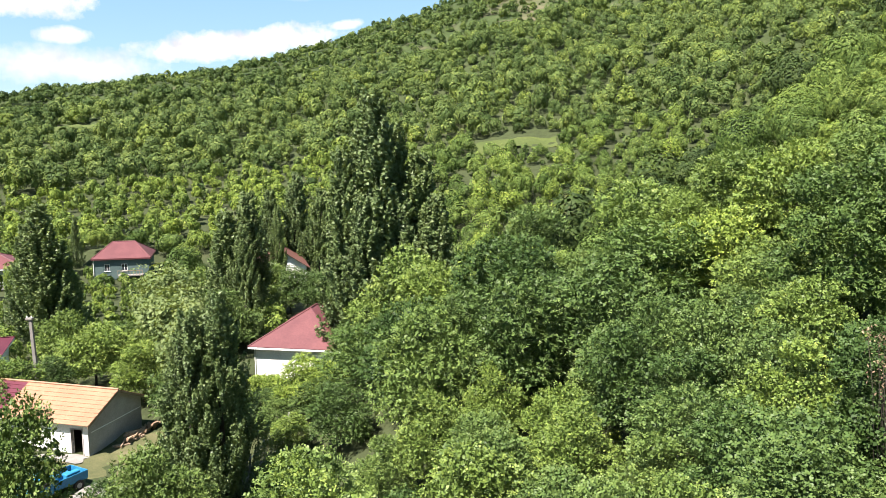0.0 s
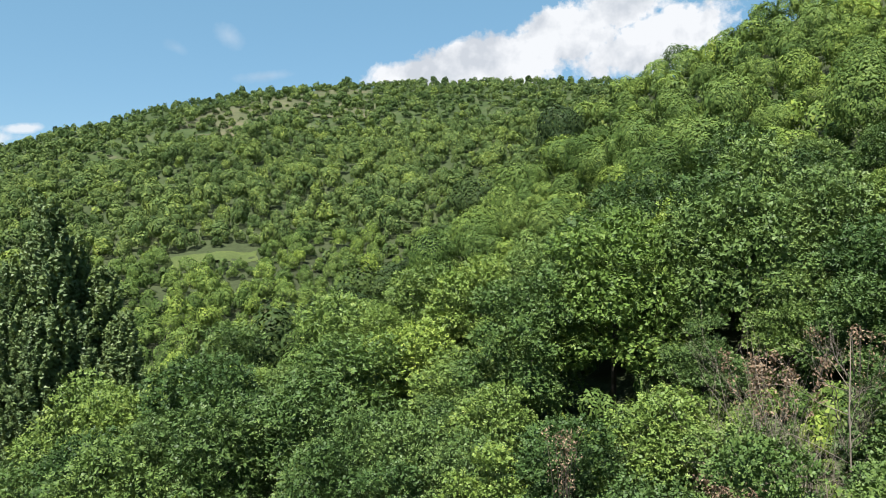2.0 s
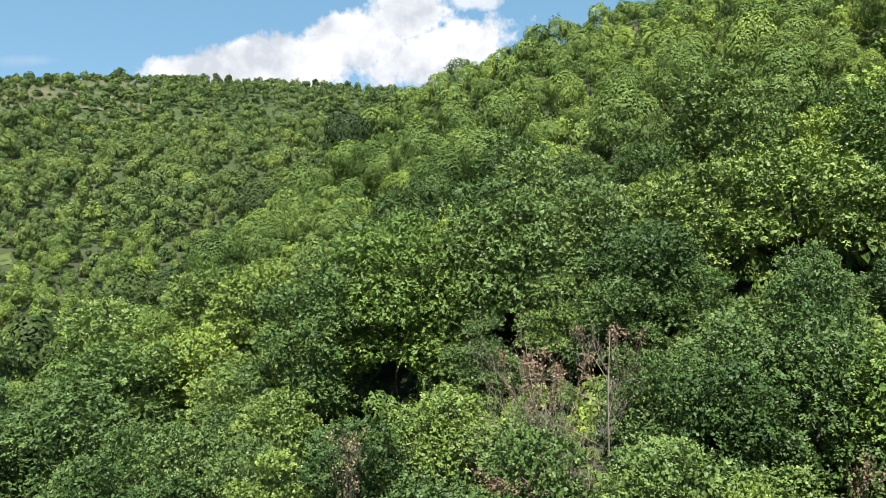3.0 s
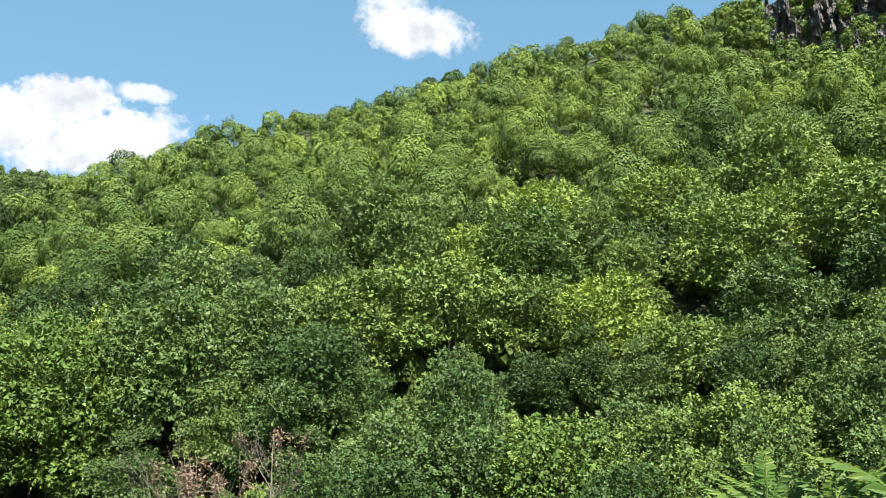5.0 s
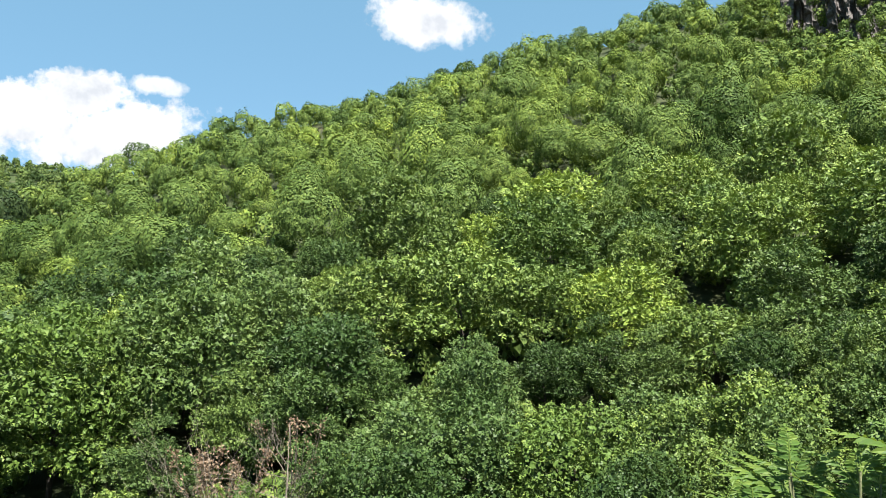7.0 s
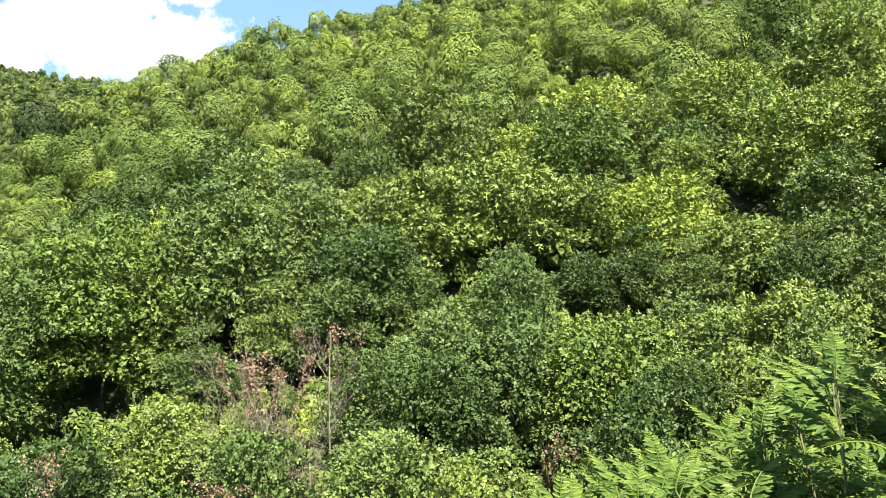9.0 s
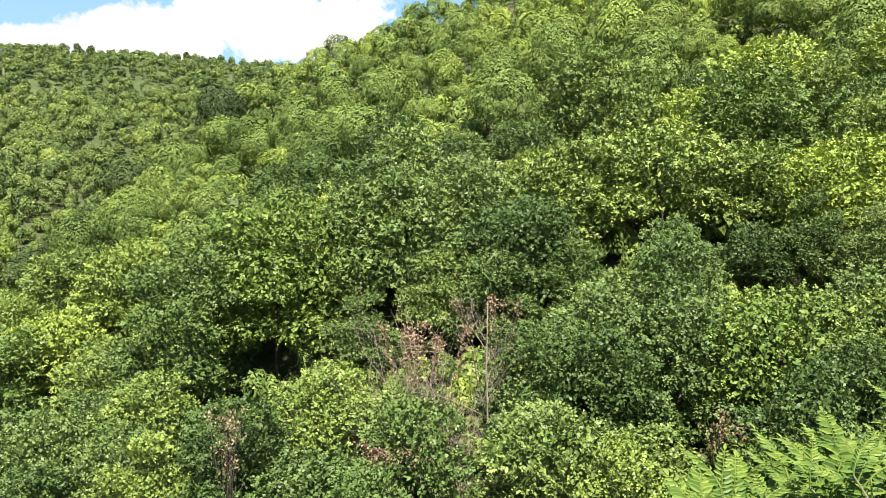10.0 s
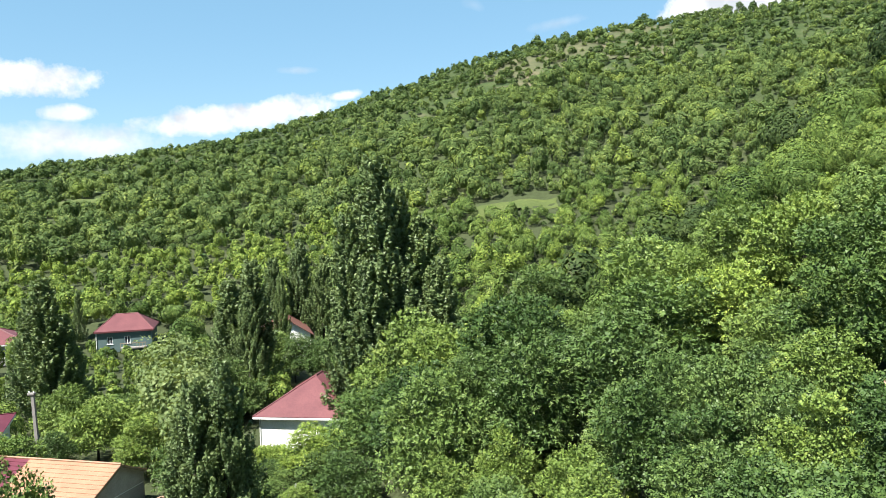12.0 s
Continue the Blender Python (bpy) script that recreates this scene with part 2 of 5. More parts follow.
# ---- the lie of the land ----
AZ = [-180, -120, -70, -45, -29, -14, -8, 0, 8, 16, 24, 34, 43, 55, 69, 82, 100, 130, 180]
FOOT_R = [40, 40, 40, 40, 42, 42, 36, 24, 22, 22, 22, 22, 22, 22, 22, 22, 24, 40, 40]
FOOT_Z = [4, 3, -12, -20, -22, -22, -21.5, -18.5, -16, -14, -12.5, -11.5, -10.5, -10, -9.5, -9, -6, 2, 4]
CREST_R = [130, 130, 110, 70, 62, 60, 56, 55, 64, 84, 115, 165, 175, 175, 168, 168, 160, 140, 130]
CREST_EL = [8, 6, -4, -15, -19.5, -20, -19, -14.6, -10.5, -4.3, 1.8, 10.8, 15.0, 17.9, 22.0, 23.0, 20, 12, 8]
FAR_EL = [4, 3, 2, 1.6, 2.4, 4.7, 6.2, 9.1, 11.1, 11.8, 12.1, 11.9, 11, 11, 11, 11, 10, 6, 4]


def smooth_interp(a, ys):
    """Soft interpolation over azimuth."""
    return sum(np.interp((a + d + 180) % 360 - 180, AZ, ys) for d in (-4, -2, 0, 2, 4)) / 5


def fbm(x, y, scale, seed):
    """Rolling unevenness from a few crossed waves."""
    g = np.random.default_rng(seed)
    z = 0
    for k in range(9):
        th, ph, f = g.uniform(0, 2 * np.pi), g.uniform(0, 2 * np.pi), 2 ** (k / 3)
        z = z + np.sin((x * np.cos(th) + y * np.sin(th)) * f / scale * 2 * np.pi + ph) / f ** 0.8
    return z / 3


def smax(a, b, k):
    return 0.5 * (a + b + np.sqrt((a - b) ** 2 + k * k))


def land(x, y):
    """Height of the ground."""
    x, y = np.asarray(x, float), np.asarray(y, float)
    r, a = np.hypot(x, y), np.degrees(np.arctan2(x, y))
    rf, zf, rc = smooth_interp(a, FOOT_R), smooth_interp(a, FOOT_Z), smooth_interp(a, CREST_R)
    zc = rc * np.tan(np.radians(smooth_interp(a, CREST_EL)))
    far_el = smooth_interp(a, FAR_EL)
    # own bank, from the camera's terrace down to the foot
    s = np.clip((r - 2.2) / (rf - 2.2), 0, 1)
    bank = -1.7 + (zf + 1.7) * s ** 0.8
    u = np.clip((r - rf) / (rc - rf), 0, 1)
    slope = zf + (zc - zf) * u ** 1.1
    beyond = zc - 0.38 * np.maximum(r - rc, 0)
    near = np.where(r < rf, bank, np.where(r < rc, slope, beyond))
    # the far hill
    top = 430 * np.tan(np.radians(far_el))
    v = np.clip((r - 135) / 295, 0, 1)
    back = np.clip((np.abs(a) - 110) / 40, 0, 1)
    base = -22 * (1 - back) + 10 * back
    hill = base + (top - base) * (0.82 * v + 0.18 * v * v * (3 - 2 * v)) - 0.13 * np.maximum(r - 430, 0)
    hill = np.maximum(hill, -60)
    z = np.where(r < rc, near, smax(near, hill, 1.5) - 0.5)
    z = np.where(r >= rc, z, np.maximum(near, -22.5))
    rough = np.clip((r - 25) / 120, 0, 1) * np.where((a < 2) & (r < 145) & (a > -60), 0.15, 1.0)
    z = z + np.clip((r - 190) / 80, 0, 1) * np.clip((445 - r) / 60, 0, 1) * (2.2 * fbm(x, y, 75, 8) + 0.8 * fbm(x, y, 28, 9))
    return z + rough * (1.3 * fbm(x, y, 60, 5) + 0.35 * fbm(x, y, 13, 6)) + np.clip((r - 4) / 20, 0, 1) * 0.12 * fbm(x, y, 5, 7)


def mesh_object(name, verts, faces, mat, smooth=False):
    me = bpy.data.meshes.new(name)
    me.from_pydata(verts, [], faces)
    me.materials.append(mat)
    if smooth:
        me.polygons.foreach_set("use_smooth", [True] * len(me.polygons))
    me.update()
    return new(name, me)


def build_ground():
    rs = np.concatenate([[0.6, 1.4, 2.2], np.geomspace(3, 700, 120), [900, 1300, 2000, 3200, 4600]])
    na = 300
    th = np.arange(na) * 2 * np.pi / na
    RR, TT = np.meshgrid(rs, th, indexing="ij")
    x, y = RR * np.sin(TT), RR * np.cos(TT)
    z = land(x, y)
    verts = np.stack([x, y, z], -1).reshape(-1, 3).tolist() + [[0, 0, -1.7]]
    faces = []
    for i in range(len(rs) - 1):
        for j in range(na):
            k = (j + 1) % na
            faces.append((i * na + j, (i + 1) * na + j, (i + 1) * na + k, i * na + k))
    c = len(verts) - 1
    faces += [(c, j, (j + 1) % na) for j in range(na)]
    faces = [f[::-1] for f in faces]
    return tagged(mesh_object("ground", verts, faces, GROUND, True), "scrubby green hillside ground with bare tan patches", "ground", kind="structure")


build_ground()


# ---- foliage ----
def unit(v):
    return v / np.maximum(np.linalg.norm(v, axis=-1, keepdims=True), 1e-9)


def leaf_data(name, C, A, Nn, Ls, Ws, tint, mat, tri=False):
    """One mesh of leaves: C centres, A long axes, Nn faces' normals, Ls and Ws lengths and widths."""
    n = len(C)
    A, Nn = unit(A), unit(Nn)
    B = unit(np.cross(Nn, A))
    Ls, Ws = np.broadcast_to(Ls, n)[:, None], np.broadcast_to(Ws, n)[:, None]
    up = np.cross(A, B)
    if tri:
        V = np.stack([C - A * Ls * 0.5 - B * Ws * 0.5, C - A * Ls * 0.3 + B * Ws * 0.6, C + A * Ls * 0.6], 1)
    else:
        V = np.stack([C - A * Ls * 0.5, C + B * Ws * 0.5 + up * Ls * 0.10, C + A * Ls * 0.5, C - B * Ws * 0.5 + up * Ls * 0.10], 1)
    k = V.shape[1]
    me = bpy.data.meshes.new(name)
    me.vertices.add(n * k), me.loops.add(n * k), me.polygons.add(n)
    me.vertices.foreach_set("co", V.reshape(-1).astype(np.float32))
    me.loops.foreach_set("vertex_index", np.arange(n * k, dtype=np.int32))
    me.polygons.foreach_set("loop_start", np.arange(0, n * k, k, dtype=np.int32))
    me.update(calc_edges=True)
    at = me.attributes.new("tint", "FLOAT", "POINT")
    at.data.foreach_set("value", np.repeat(np.broadcast_to(tint, n), k).astype(np.float32))
    me.materials.append(mat)
    return me


def soup(name, V, tint, hue, mat):
    """One mesh of loose triangles V (n, 3, 3), each with its tint and its tree's hue."""
    n = len(V)
    me = bpy.data.meshes.new(name)
    me.vertices.add(n * 3), me.loops.add(n * 3), me.polygons.add(n)
    me.vertices.foreach_set("co", V.reshape(-1).astype(np.float32))
    me.loops.foreach_set("vertex_index", np.arange(n * 3, dtype=np.int32))
    me.polygons.foreach_set("loop_start", np.arange(0, n * 3, 3, dtype=np.int32))
    me.update(calc_edges=True)
    at = me.attributes.new("tint", "FLOAT", "POINT")
    at.data.foreach_set("value", np.repeat(tint, 3).astype(np.float32))
    at = me.attributes.new("hue", "FLOAT", "POINT")
    at.data.foreach_set("value", np.repeat(hue, 3).astype(np.float32))
    me.materials.append(mat)
    return me


def sphere_dirs(g, n, low=-0.3):
    z = g.uniform(low, 1, n)
    t = g.uniform(0, 2 * np.pi, n)
    q = np.sqrt(np.maximum(0, 1 - z * z))
    return np.stack([q * np.cos(t), q * np.sin(t), z], -1)


def domes(g, base, s, tall, hue, nl, tufts, per, leaf, detail):
    """Rounded, lobed crowns round the centres base: a close layer of leaves with loose tufts on it."""
    m = len(base)
    stretch = np.stack([np.ones(m), np.ones(m), tall], -1)
    K = unit(g.normal(0, 1, (m, nl, 3)) + np.array([0, 0, 0.35]))
    sharp, low = g.uniform(7, 13, (m, 1)), g.uniform(0.58, 0.72, (m, 1))
    size = g.uniform(0.84, 1.08, (m, nl))

    def surface(d):
        """Points and normals of the crowns in the directions d (m, n, 3)."""
        c = np.einsum("mnc,mkc->mnk", d, K)
        lump = size[:, None] * np.exp(sharp[:, None] * (c - 1))
        k = lump.argmax(-1)
        P = d * (low + (1 - low) * np.take_along_axis(lump, k[..., None], 2)[..., 0])[..., None]
        return P, unit(P - 0.52 * np.take_along_axis(K, k[..., None], 1))
    # loose tufts
    D = sphere_dirs(g, m * tufts, -0.55).reshape(m, tufts, 3)
    P, N = surface(D)
    P = P * g.uniform(0.94, 1.06, (m, tufts, 1))
    ti, ci = np.divmod(np.repeat(np.arange(m * tufts), per), tufts)
    n = len(ti)
    Nt = N[ti, ci]
    fan = unit(sphere_dirs(g, n, -1) + 0.6 * Nt + np.array([0, 0, 0.2]))
    wide = (leaf * per ** 0.5 * 0.42 / s)[ti] * g.uniform(0.2, 1.0, n)
    C = (P[ti, ci] + fan * wide[:, None]) * stretch[ti] * s[ti, None] + base[ti]
    Nn = unit(0.9 * Nt + g.normal(0, 0.2, (m * tufts, 3))[ti * tufts + ci] + np.array([0, 0, 0.2]) + g.normal(0, 0.2, (n, 3)))
    A = fan + g.normal(0, 0.4, (n, 3))
    A = unit(A - (A * Nn).sum(1, keepdims=True) * Nn)
    B = np.cross(Nn, A)
    Ls = (leaf * g.uniform(0.6, 1.3, n))[:, None]
    V = np.stack([C - A * Ls * 0.5 - B * Ls * 0.34, C - A * Ls * 0.3 + B * Ls * 0.42, C + A * Ls * 0.6], 1)
    tint = np.clip(0.52 + g.uniform(-0.34, 0.34, m * tufts)[ti * tufts + ci] + g.normal(0, 0.08, n), 0, 1)
    # the close layer beneath: leaves spread evenly over the crown
    h = np.arange(detail) + 0.5
    z, th = 1 - 1.6 * h / detail, h * 2.39996
    flat = np.sqrt(1 - z * z)
    D = unit(np.stack([flat * np.cos(th), flat * np.sin(th), z], -1)[None] + g.normal(0, 0.5 / detail ** 0.5, (m, detail, 3)))
    P, N = surface(D)
    N = unit(N + np.array([0, 0, 0.15]) + g.normal(0, 0.2, (m, detail, 3)))
    A = unit(np.cross(N, g.normal(0, 1, (m, detail, 3))))
    B = np.cross(N, A)
    w = (3.15 / detail ** 0.5) * g.uniform(0.75, 1.25, (m, detail, 1))
    P = P * g.uniform(0.88, 0.98, (m, detail, 1))
    S = np.stack([P - A * w * 0.5 - B * w * 0.4, P - A * w * 0.4 + B * w * 0.5, P + A * w * 0.65], 2)
    S = (S * stretch[:, None, None] * s[:, None, None, None] + base[:, None, None]).reshape(-1, 3, 3)
    return np.concatenate([V, S]), np.concatenate([tint, np.clip(g.normal(0.46, 0.25, m * detail), 0, 1)]), np.concatenate([hue[ti], np.repeat(hue, detail)])


def lobed(g, D, lobes=9, depth=0.35):
    """How far a crown reaches in the directions D: round lobes with clefts between."""
    K = sphere_dirs(g, lobes, -0.2)
    return 1 - depth + depth * np.exp(5.0 * ((D @ K.T).max(1) - 1))


def spray_crown(g, R, H, zc, sprays, per, leaf, mat, name, flat=0.8, rs=0.27, low=-0.35, lobes=9, depth=0.35):
    """A broad-leaved crown: flat sprays of leaves in a lobed dome of radius R and half height H round height zc."""
    D = sphere_dirs(g, sprays, low)
    rad = lobed(g, D, lobes, depth) * g.uniform(0.55, 1.03, sprays) ** 0.6
    P = D * rad[:, None] * np.array([R, R, H]) + np.array([0, 0, zc])
    SN = unit(D * 0.55 + np.array([0, 0, flat]) + g.normal(0, 0.22, (sprays, 3)))
    SA = unit(np.cross(SN, g.normal(0, 1, (sprays, 3))))
    SB = np.cross(SN, SA)
    sr = R * rs * g.uniform(0.7, 1.25, sprays)
    idx = np.repeat(np.arange(sprays), per)
    n = len(idx)
    t, q = g.uniform(0, 2 * np.pi, n), np.sqrt(g.uniform(0, 1, n))
    rad_dir = SA[idx] * np.cos(t)[:, None] + SB[idx] * np.sin(t)[:, None]
    C = P[idx] + rad_dir * (q * sr[idx])[:, None] + SN[idx] * (-0.35 * q * q * sr[idx] + g.normal(0, 0.07 * R * rs * 3, n))[:, None]
    A = rad_dir + g.normal(0, 0.45, (n, 3)) + np.array([0, 0, -0.15])
    Nn = SN[idx] + g.normal(0, 0.42, (n, 3))
    Ls = leaf * g.uniform(0.7, 1.3, n)
    # tint rises with height: upper sprays paler than lower ones
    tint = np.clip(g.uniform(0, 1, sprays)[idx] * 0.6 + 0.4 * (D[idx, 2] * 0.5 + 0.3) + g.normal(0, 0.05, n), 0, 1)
    return leaf_data(name, C, A, Nn, Ls, Ls * 0.66, tint, mat)


def tube(bm, pts, radii, seg=6):
    """A tapered limb along pts, added to bm."""
    rings = []
    for i, (p, r) in enumerate(zip(pts, radii)):
        p = Vector(p)
        d = (Vector(pts[min(i + 1, len(pts) - 1)]) - Vector(pts[max(i - 1, 0)])).normalized()
        a = d.orthogonal().normalized()
        b = d.cross(a)
        rings.append([bm.verts.new(p + (a * math.cos(2 * math.pi * k / seg) + b * math.sin(2 * math.pi * k / seg)) * r) for k in range(seg)])
    for u, v in zip(rings, rings[1:]):
        for k in range(seg):
            bm.faces.new((u[k], u[(k + 1) % seg], v[(k + 1) % seg], v[k]))
    bm.faces.new(rings[0][::-1])
    bm.faces.new(rings[-1])


def part(name, bm, mat, parent=None, label="", smooth=False):
    """Links a bmesh as one mesh object under a thing or a part."""
    me = bpy.data.meshes.new(name)
    bmesh.ops.recalc_face_normals(bm, faces=bm.faces)
    bm.to_mesh(me)
    bm.free()
    me.materials.append(mat)
    if smooth:
        me.polygons.foreach_set("use_smooth", [True] * len(me.polygons))
    ob = new(name, me)
    if parent:
        ob.parent = parent
    if label:
        ob["label"] = label
    return ob


def part_data(name, me, parent, label=""):
    ob = new(name, me)
    ob.parent = parent
    if label:
        ob["label"] = label
    return ob


def trunk_bm(g, height, r0, limbs, reach, lean=0.25):
    bm = bmesh.new()
    top = Vector((g.normal(0, lean), g.normal(0, lean), height))
    mid = top * 0.5 + Vector((g.normal(0, 0.15), g.normal(0, 0.15), 0))
    tube(bm, [(0, 0, -0.4), mid, top], [r0 * 1.15, r0 * 0.75, r0 * 0.25])
    for i in range(limbs):
        f = g.uniform(0.35, 0.85)
        s = Vector((0, 0, 0)).lerp(mid, f * 2) if f < 0.5 else mid.lerp(top, f * 2 - 1)
        t = g.uniform(0, 2 * math.pi)
        e = s + Vector((math.cos(t) * reach, math.sin(t) * reach, reach * g.uniform(0.3, 0.9)))
        tube(bm, [s, s.lerp(e, 0.5) + Vector((0, 0, 0.1)), e], [r0 * 0.4, r0 * 0.28, r0 * 0.1], 5)
    return bm


def twig_crown(g, R, H, zb, boughs, twigs, per, leaf, mat, name, tri=False, level=0.6):
    """A crown of boughs that end in close, flattened tufts; short twigs with leaves in two rows stand out of each. R its radius, H its top, zb its base."""
    D = sphere_dirs(g, boughs, -0.5)
    span = np.where(D[:, 2:] < 0, np.array([R, R, (H - zb) * 0.8]), np.array([R, R, H - zb]))
    bulk = np.stack([R * g.uniform(0.25, 0.4, boughs)] * 2 + [R * g.uniform(0.17, 0.27, boughs)], -1)
    E = D * (g.uniform(0.74, 1.0, boughs)[:, None] * span - bulk * 0.8) + np.array([0, 0, zb])
    E[0], bulk[0] = (0, 0, zb + 0.1 * (H - zb)), (R * 0.5, R * 0.5, (H - zb) * 0.5)

    def sunk(P, own):
        """How deep the points P lie in the other tufts."""
        q = np.linalg.norm((P[:, None] - E[None]) / bulk[None], axis=-1)
        q[np.arange(len(P)), own] = 9
        return q.min(1)
    bi = np.repeat(np.arange(boughs), twigs)
    d = sphere_dirs(g, len(bi), -0.5)
    P = E[bi] + d * g.uniform(0.72, 1.0, len(bi))[:, None] * bulk[bi]
    ok = sunk(P, bi) > 0.8
    bi, d, P = bi[ok], d[ok], P[ok]
    n = len(bi)
    nrm = unit(d / bulk[bi])
    X = unit(d + 0.5 * unit(E[bi] - np.array([0, 0, zb])) + g.normal(0, 0.5, (n, 3)) + np.array([0, 0, 0.15]))
    N = np.array([0, 0, level]) + 0.6 * nrm + g.normal(0, 0.3, (n, 3))
    N = unit(N - 0.8 * (N * X).sum(1, keepdims=True) * X)
    Y = unit(np.cross(N, X))
    ln = leaf * per * 0.36 * g.uniform(0.75, 1.3, n)
    idx = np.repeat(np.arange(n), per)
    m = len(idx)
    j = np.tile(np.arange(per), n)
    t = (j + g.uniform(0.2, 0.8, m)) / per
    side = np.where(j % 2 == 0, 1.0, -1.0)
    side[j == per - 1] = 0.0
    A = unit(X[idx] * (0.5 + 0.3 * t)[:, None] + Y[idx] * (side * 0.9)[:, None] + np.array([0, 0, -0.2]) + g.normal(0, 0.25, (m, 3)))
    Ls = leaf * g.uniform(0.75, 1.2, m) * (1.08 - 0.3 * t)
    C = P[idx] + X[idx] * (t * ln[idx])[:, None] - np.array([0, 0, 1.0]) * (0.2 * t * t * ln[idx])[:, None] + A * (Ls * 0.5)[:, None]
    Nn = N[idx] + g.normal(0, 0.3, (m, 3))
    tint = np.clip(0.5 + (g.uniform(-0.16, 0.16, boughs)[bi] + g.uniform(-0.2, 0.2, n))[idx] + 0.2 * (t - 0.5) + g.normal(0, 0.07, m), 0, 1)
    # the leaves that close each tuft, tinted darker to paint in the inner shade
    k = np.repeat(np.arange(boughs), int(230 * (R / 2.6) ** 0.5))
    k = np.concatenate([k, np.zeros(700, int)])
    dq = sphere_dirs(g, len(k), -0.9)
    Cq = E[k] + dq * g.uniform(0.6, 0.78, len(k))[:, None] * bulk[k]
    ok = sunk(Cq, k) > 0.62
    Cq, dq, q = Cq[ok], dq[ok], int(ok.sum())
    big = 0.062 * R
    C, A, Nn = np.concatenate([C, Cq]), np.concatenate([A, g.normal(0, 1, (q, 3))]), np.concatenate([Nn, dq + g.normal(0, 0.35, (q, 3))])
    Ls, tint = np.concatenate([Ls, big * g.uniform(0.7, 1.2, q)]), np.concatenate([tint, np.clip(g.normal(0.3, 0.12, q), 0, 1)])
    return leaf_data(name, C, A, Nn, Ls, Ls * (0.62 if tri else 0.72), tint, mat, tri)


def make_tree(name, seed, R, H, zb, boughs, twigs, per, leaf, mat, label, category, group, tri=False, level=0.6):
    """A tree with its trunk and limbs under a crown of layered twigs."""
    g = np.random.default_rng(seed)
    tree = new(name)
    part("trunk", trunk_bm(g, H * 0.55, 0.03 * R + 0.02, 6, R * 0.42), BARK, tree, smooth=True)
    part_data("crown", twig_crown(g, R, H, zb, boughs, twigs, per, leaf, mat, "crown", tri, level), tree)
    tree["size"] = (R, H)
    return tagged(tree, label, category, group)


def make_poplar(name, seed, R, H, plumes, per, leaf, mat, label, group=""):
    """A columnar poplar: steep plumes of leaves up one tall stem."""
    g = np.random.default_rng(seed)
    tree = new(name)
    bm = bmesh.new()
    tube(bm, [(0, 0, -0.4), (0.05 * R, 0, H * 0.4), (0, 0.05 * R, H * 0.93)], [0.012 * H + 0.05, 0.008 * H + 0.03, 0.02], 7)
    part("trunk", bm, BARK, tree, smooth=True)
    h = g.uniform(0.07, 0.97, plumes)
    prof = np.clip(np.minimum(h / 0.2 + 0.2, 1.0) * (1.02 - h) ** 0.8 * 1.2, 0.04, 1)
    ang = g.uniform(0, 2 * np.pi, plumes)
    rho = R * prof * g.uniform(0.25, 1, plumes) ** 0.5 * (0.85 + 0.25 * np.sin(3 * ang + seed))
    B = np.stack([rho * np.cos(ang), rho * np.sin(ang), h * H], -1)
    out = np.stack([np.cos(ang), np.sin(ang), np.zeros(plumes)], -1)
    ax = unit(out * 0.3 + np.array([0, 0, 1.0]) + g.normal(0, 0.07, (plumes, 3)))
    ln = (0.045 + 0.055 * prof) * H * g.uniform(0.8, 1.25, plumes)
    wd = R * 0.095 * g.uniform(0.7, 1.3, plumes)
    idx = np.repeat(np.arange(plumes), per)
    n = len(idx)
    t = g.uniform(-1, 1, n)
    D = sphere_dirs(g, n, -1)
    C = B[idx] + ax[idx] * (t * ln[idx])[:, None] + D * (wd[idx] * np.sqrt(1.05 - t * t) * (0.55 + 0.45 * g.uniform(0, 1, n)))[:, None]
    Nn = D * 0.9 + out[idx] * 0.4 + np.array([0, 0, 0.3]) + g.normal(0, 0.25, (n, 3))
    A = ax[idx] + g.normal(0, 0.6, (n, 3))
    Ls = leaf * g.uniform(0.7, 1.3, n)
    tint = np.clip(0.25 + 0.35 * g.uniform(0, 1, plumes)[idx] + 0.2 * t + g.normal(0, 0.1, n), 0, 1)
    part_data("crown", leaf_data("crown", C, A, Nn, Ls, Ls * 0.8, tint, mat, True), tree)
    tree["size"] = (R, H)
    return tagged(tree, label, "poplar", group)

# ---- near woods: single trees ----


def scatter(seed, spacing, r0, r1, a0, a1, keep=lambda x, y: True):
    """Trees' places by dart throwing in a sector of the plan."""
    g = np.random.default_rng(seed)
    cell = {}
    pts = []
    tries = int(6 * radians(a1 - a0) * 0.5 * (r1 * r1 - r0 * r0) / spacing ** 2)
    rr = np.sqrt(g.uniform(r0 * r0, r1 * r1, tries))
    aa = np.radians(g.uniform(a0, a1, tries))
    for x, y in zip(rr * np.sin(aa), rr * np.cos(aa)):
        i, j = int(x // spacing), int(y // spacing)
        if any((x - u) ** 2 + (y - v) ** 2 < spacing ** 2 for a in (-1, 0, 1) for b in (-1, 0, 1) for u, v in cell.get((i + a, j + b), ())):
            continue
        if not keep(x, y):
            continue
        cell.setdefault((i, j), []).append((x, y))
        pts.append((x, y))
    return pts


def in_village(x, y):
    a, r = math.degrees(math.atan2(x, y)), math.hypot(x, y)
    return a < -3 - max(0, (60 - r)) * 0.25 and r < 150


def ring_of(x, y):
    return math.degrees(math.atan2(x, y)), math.hypot(x, y)


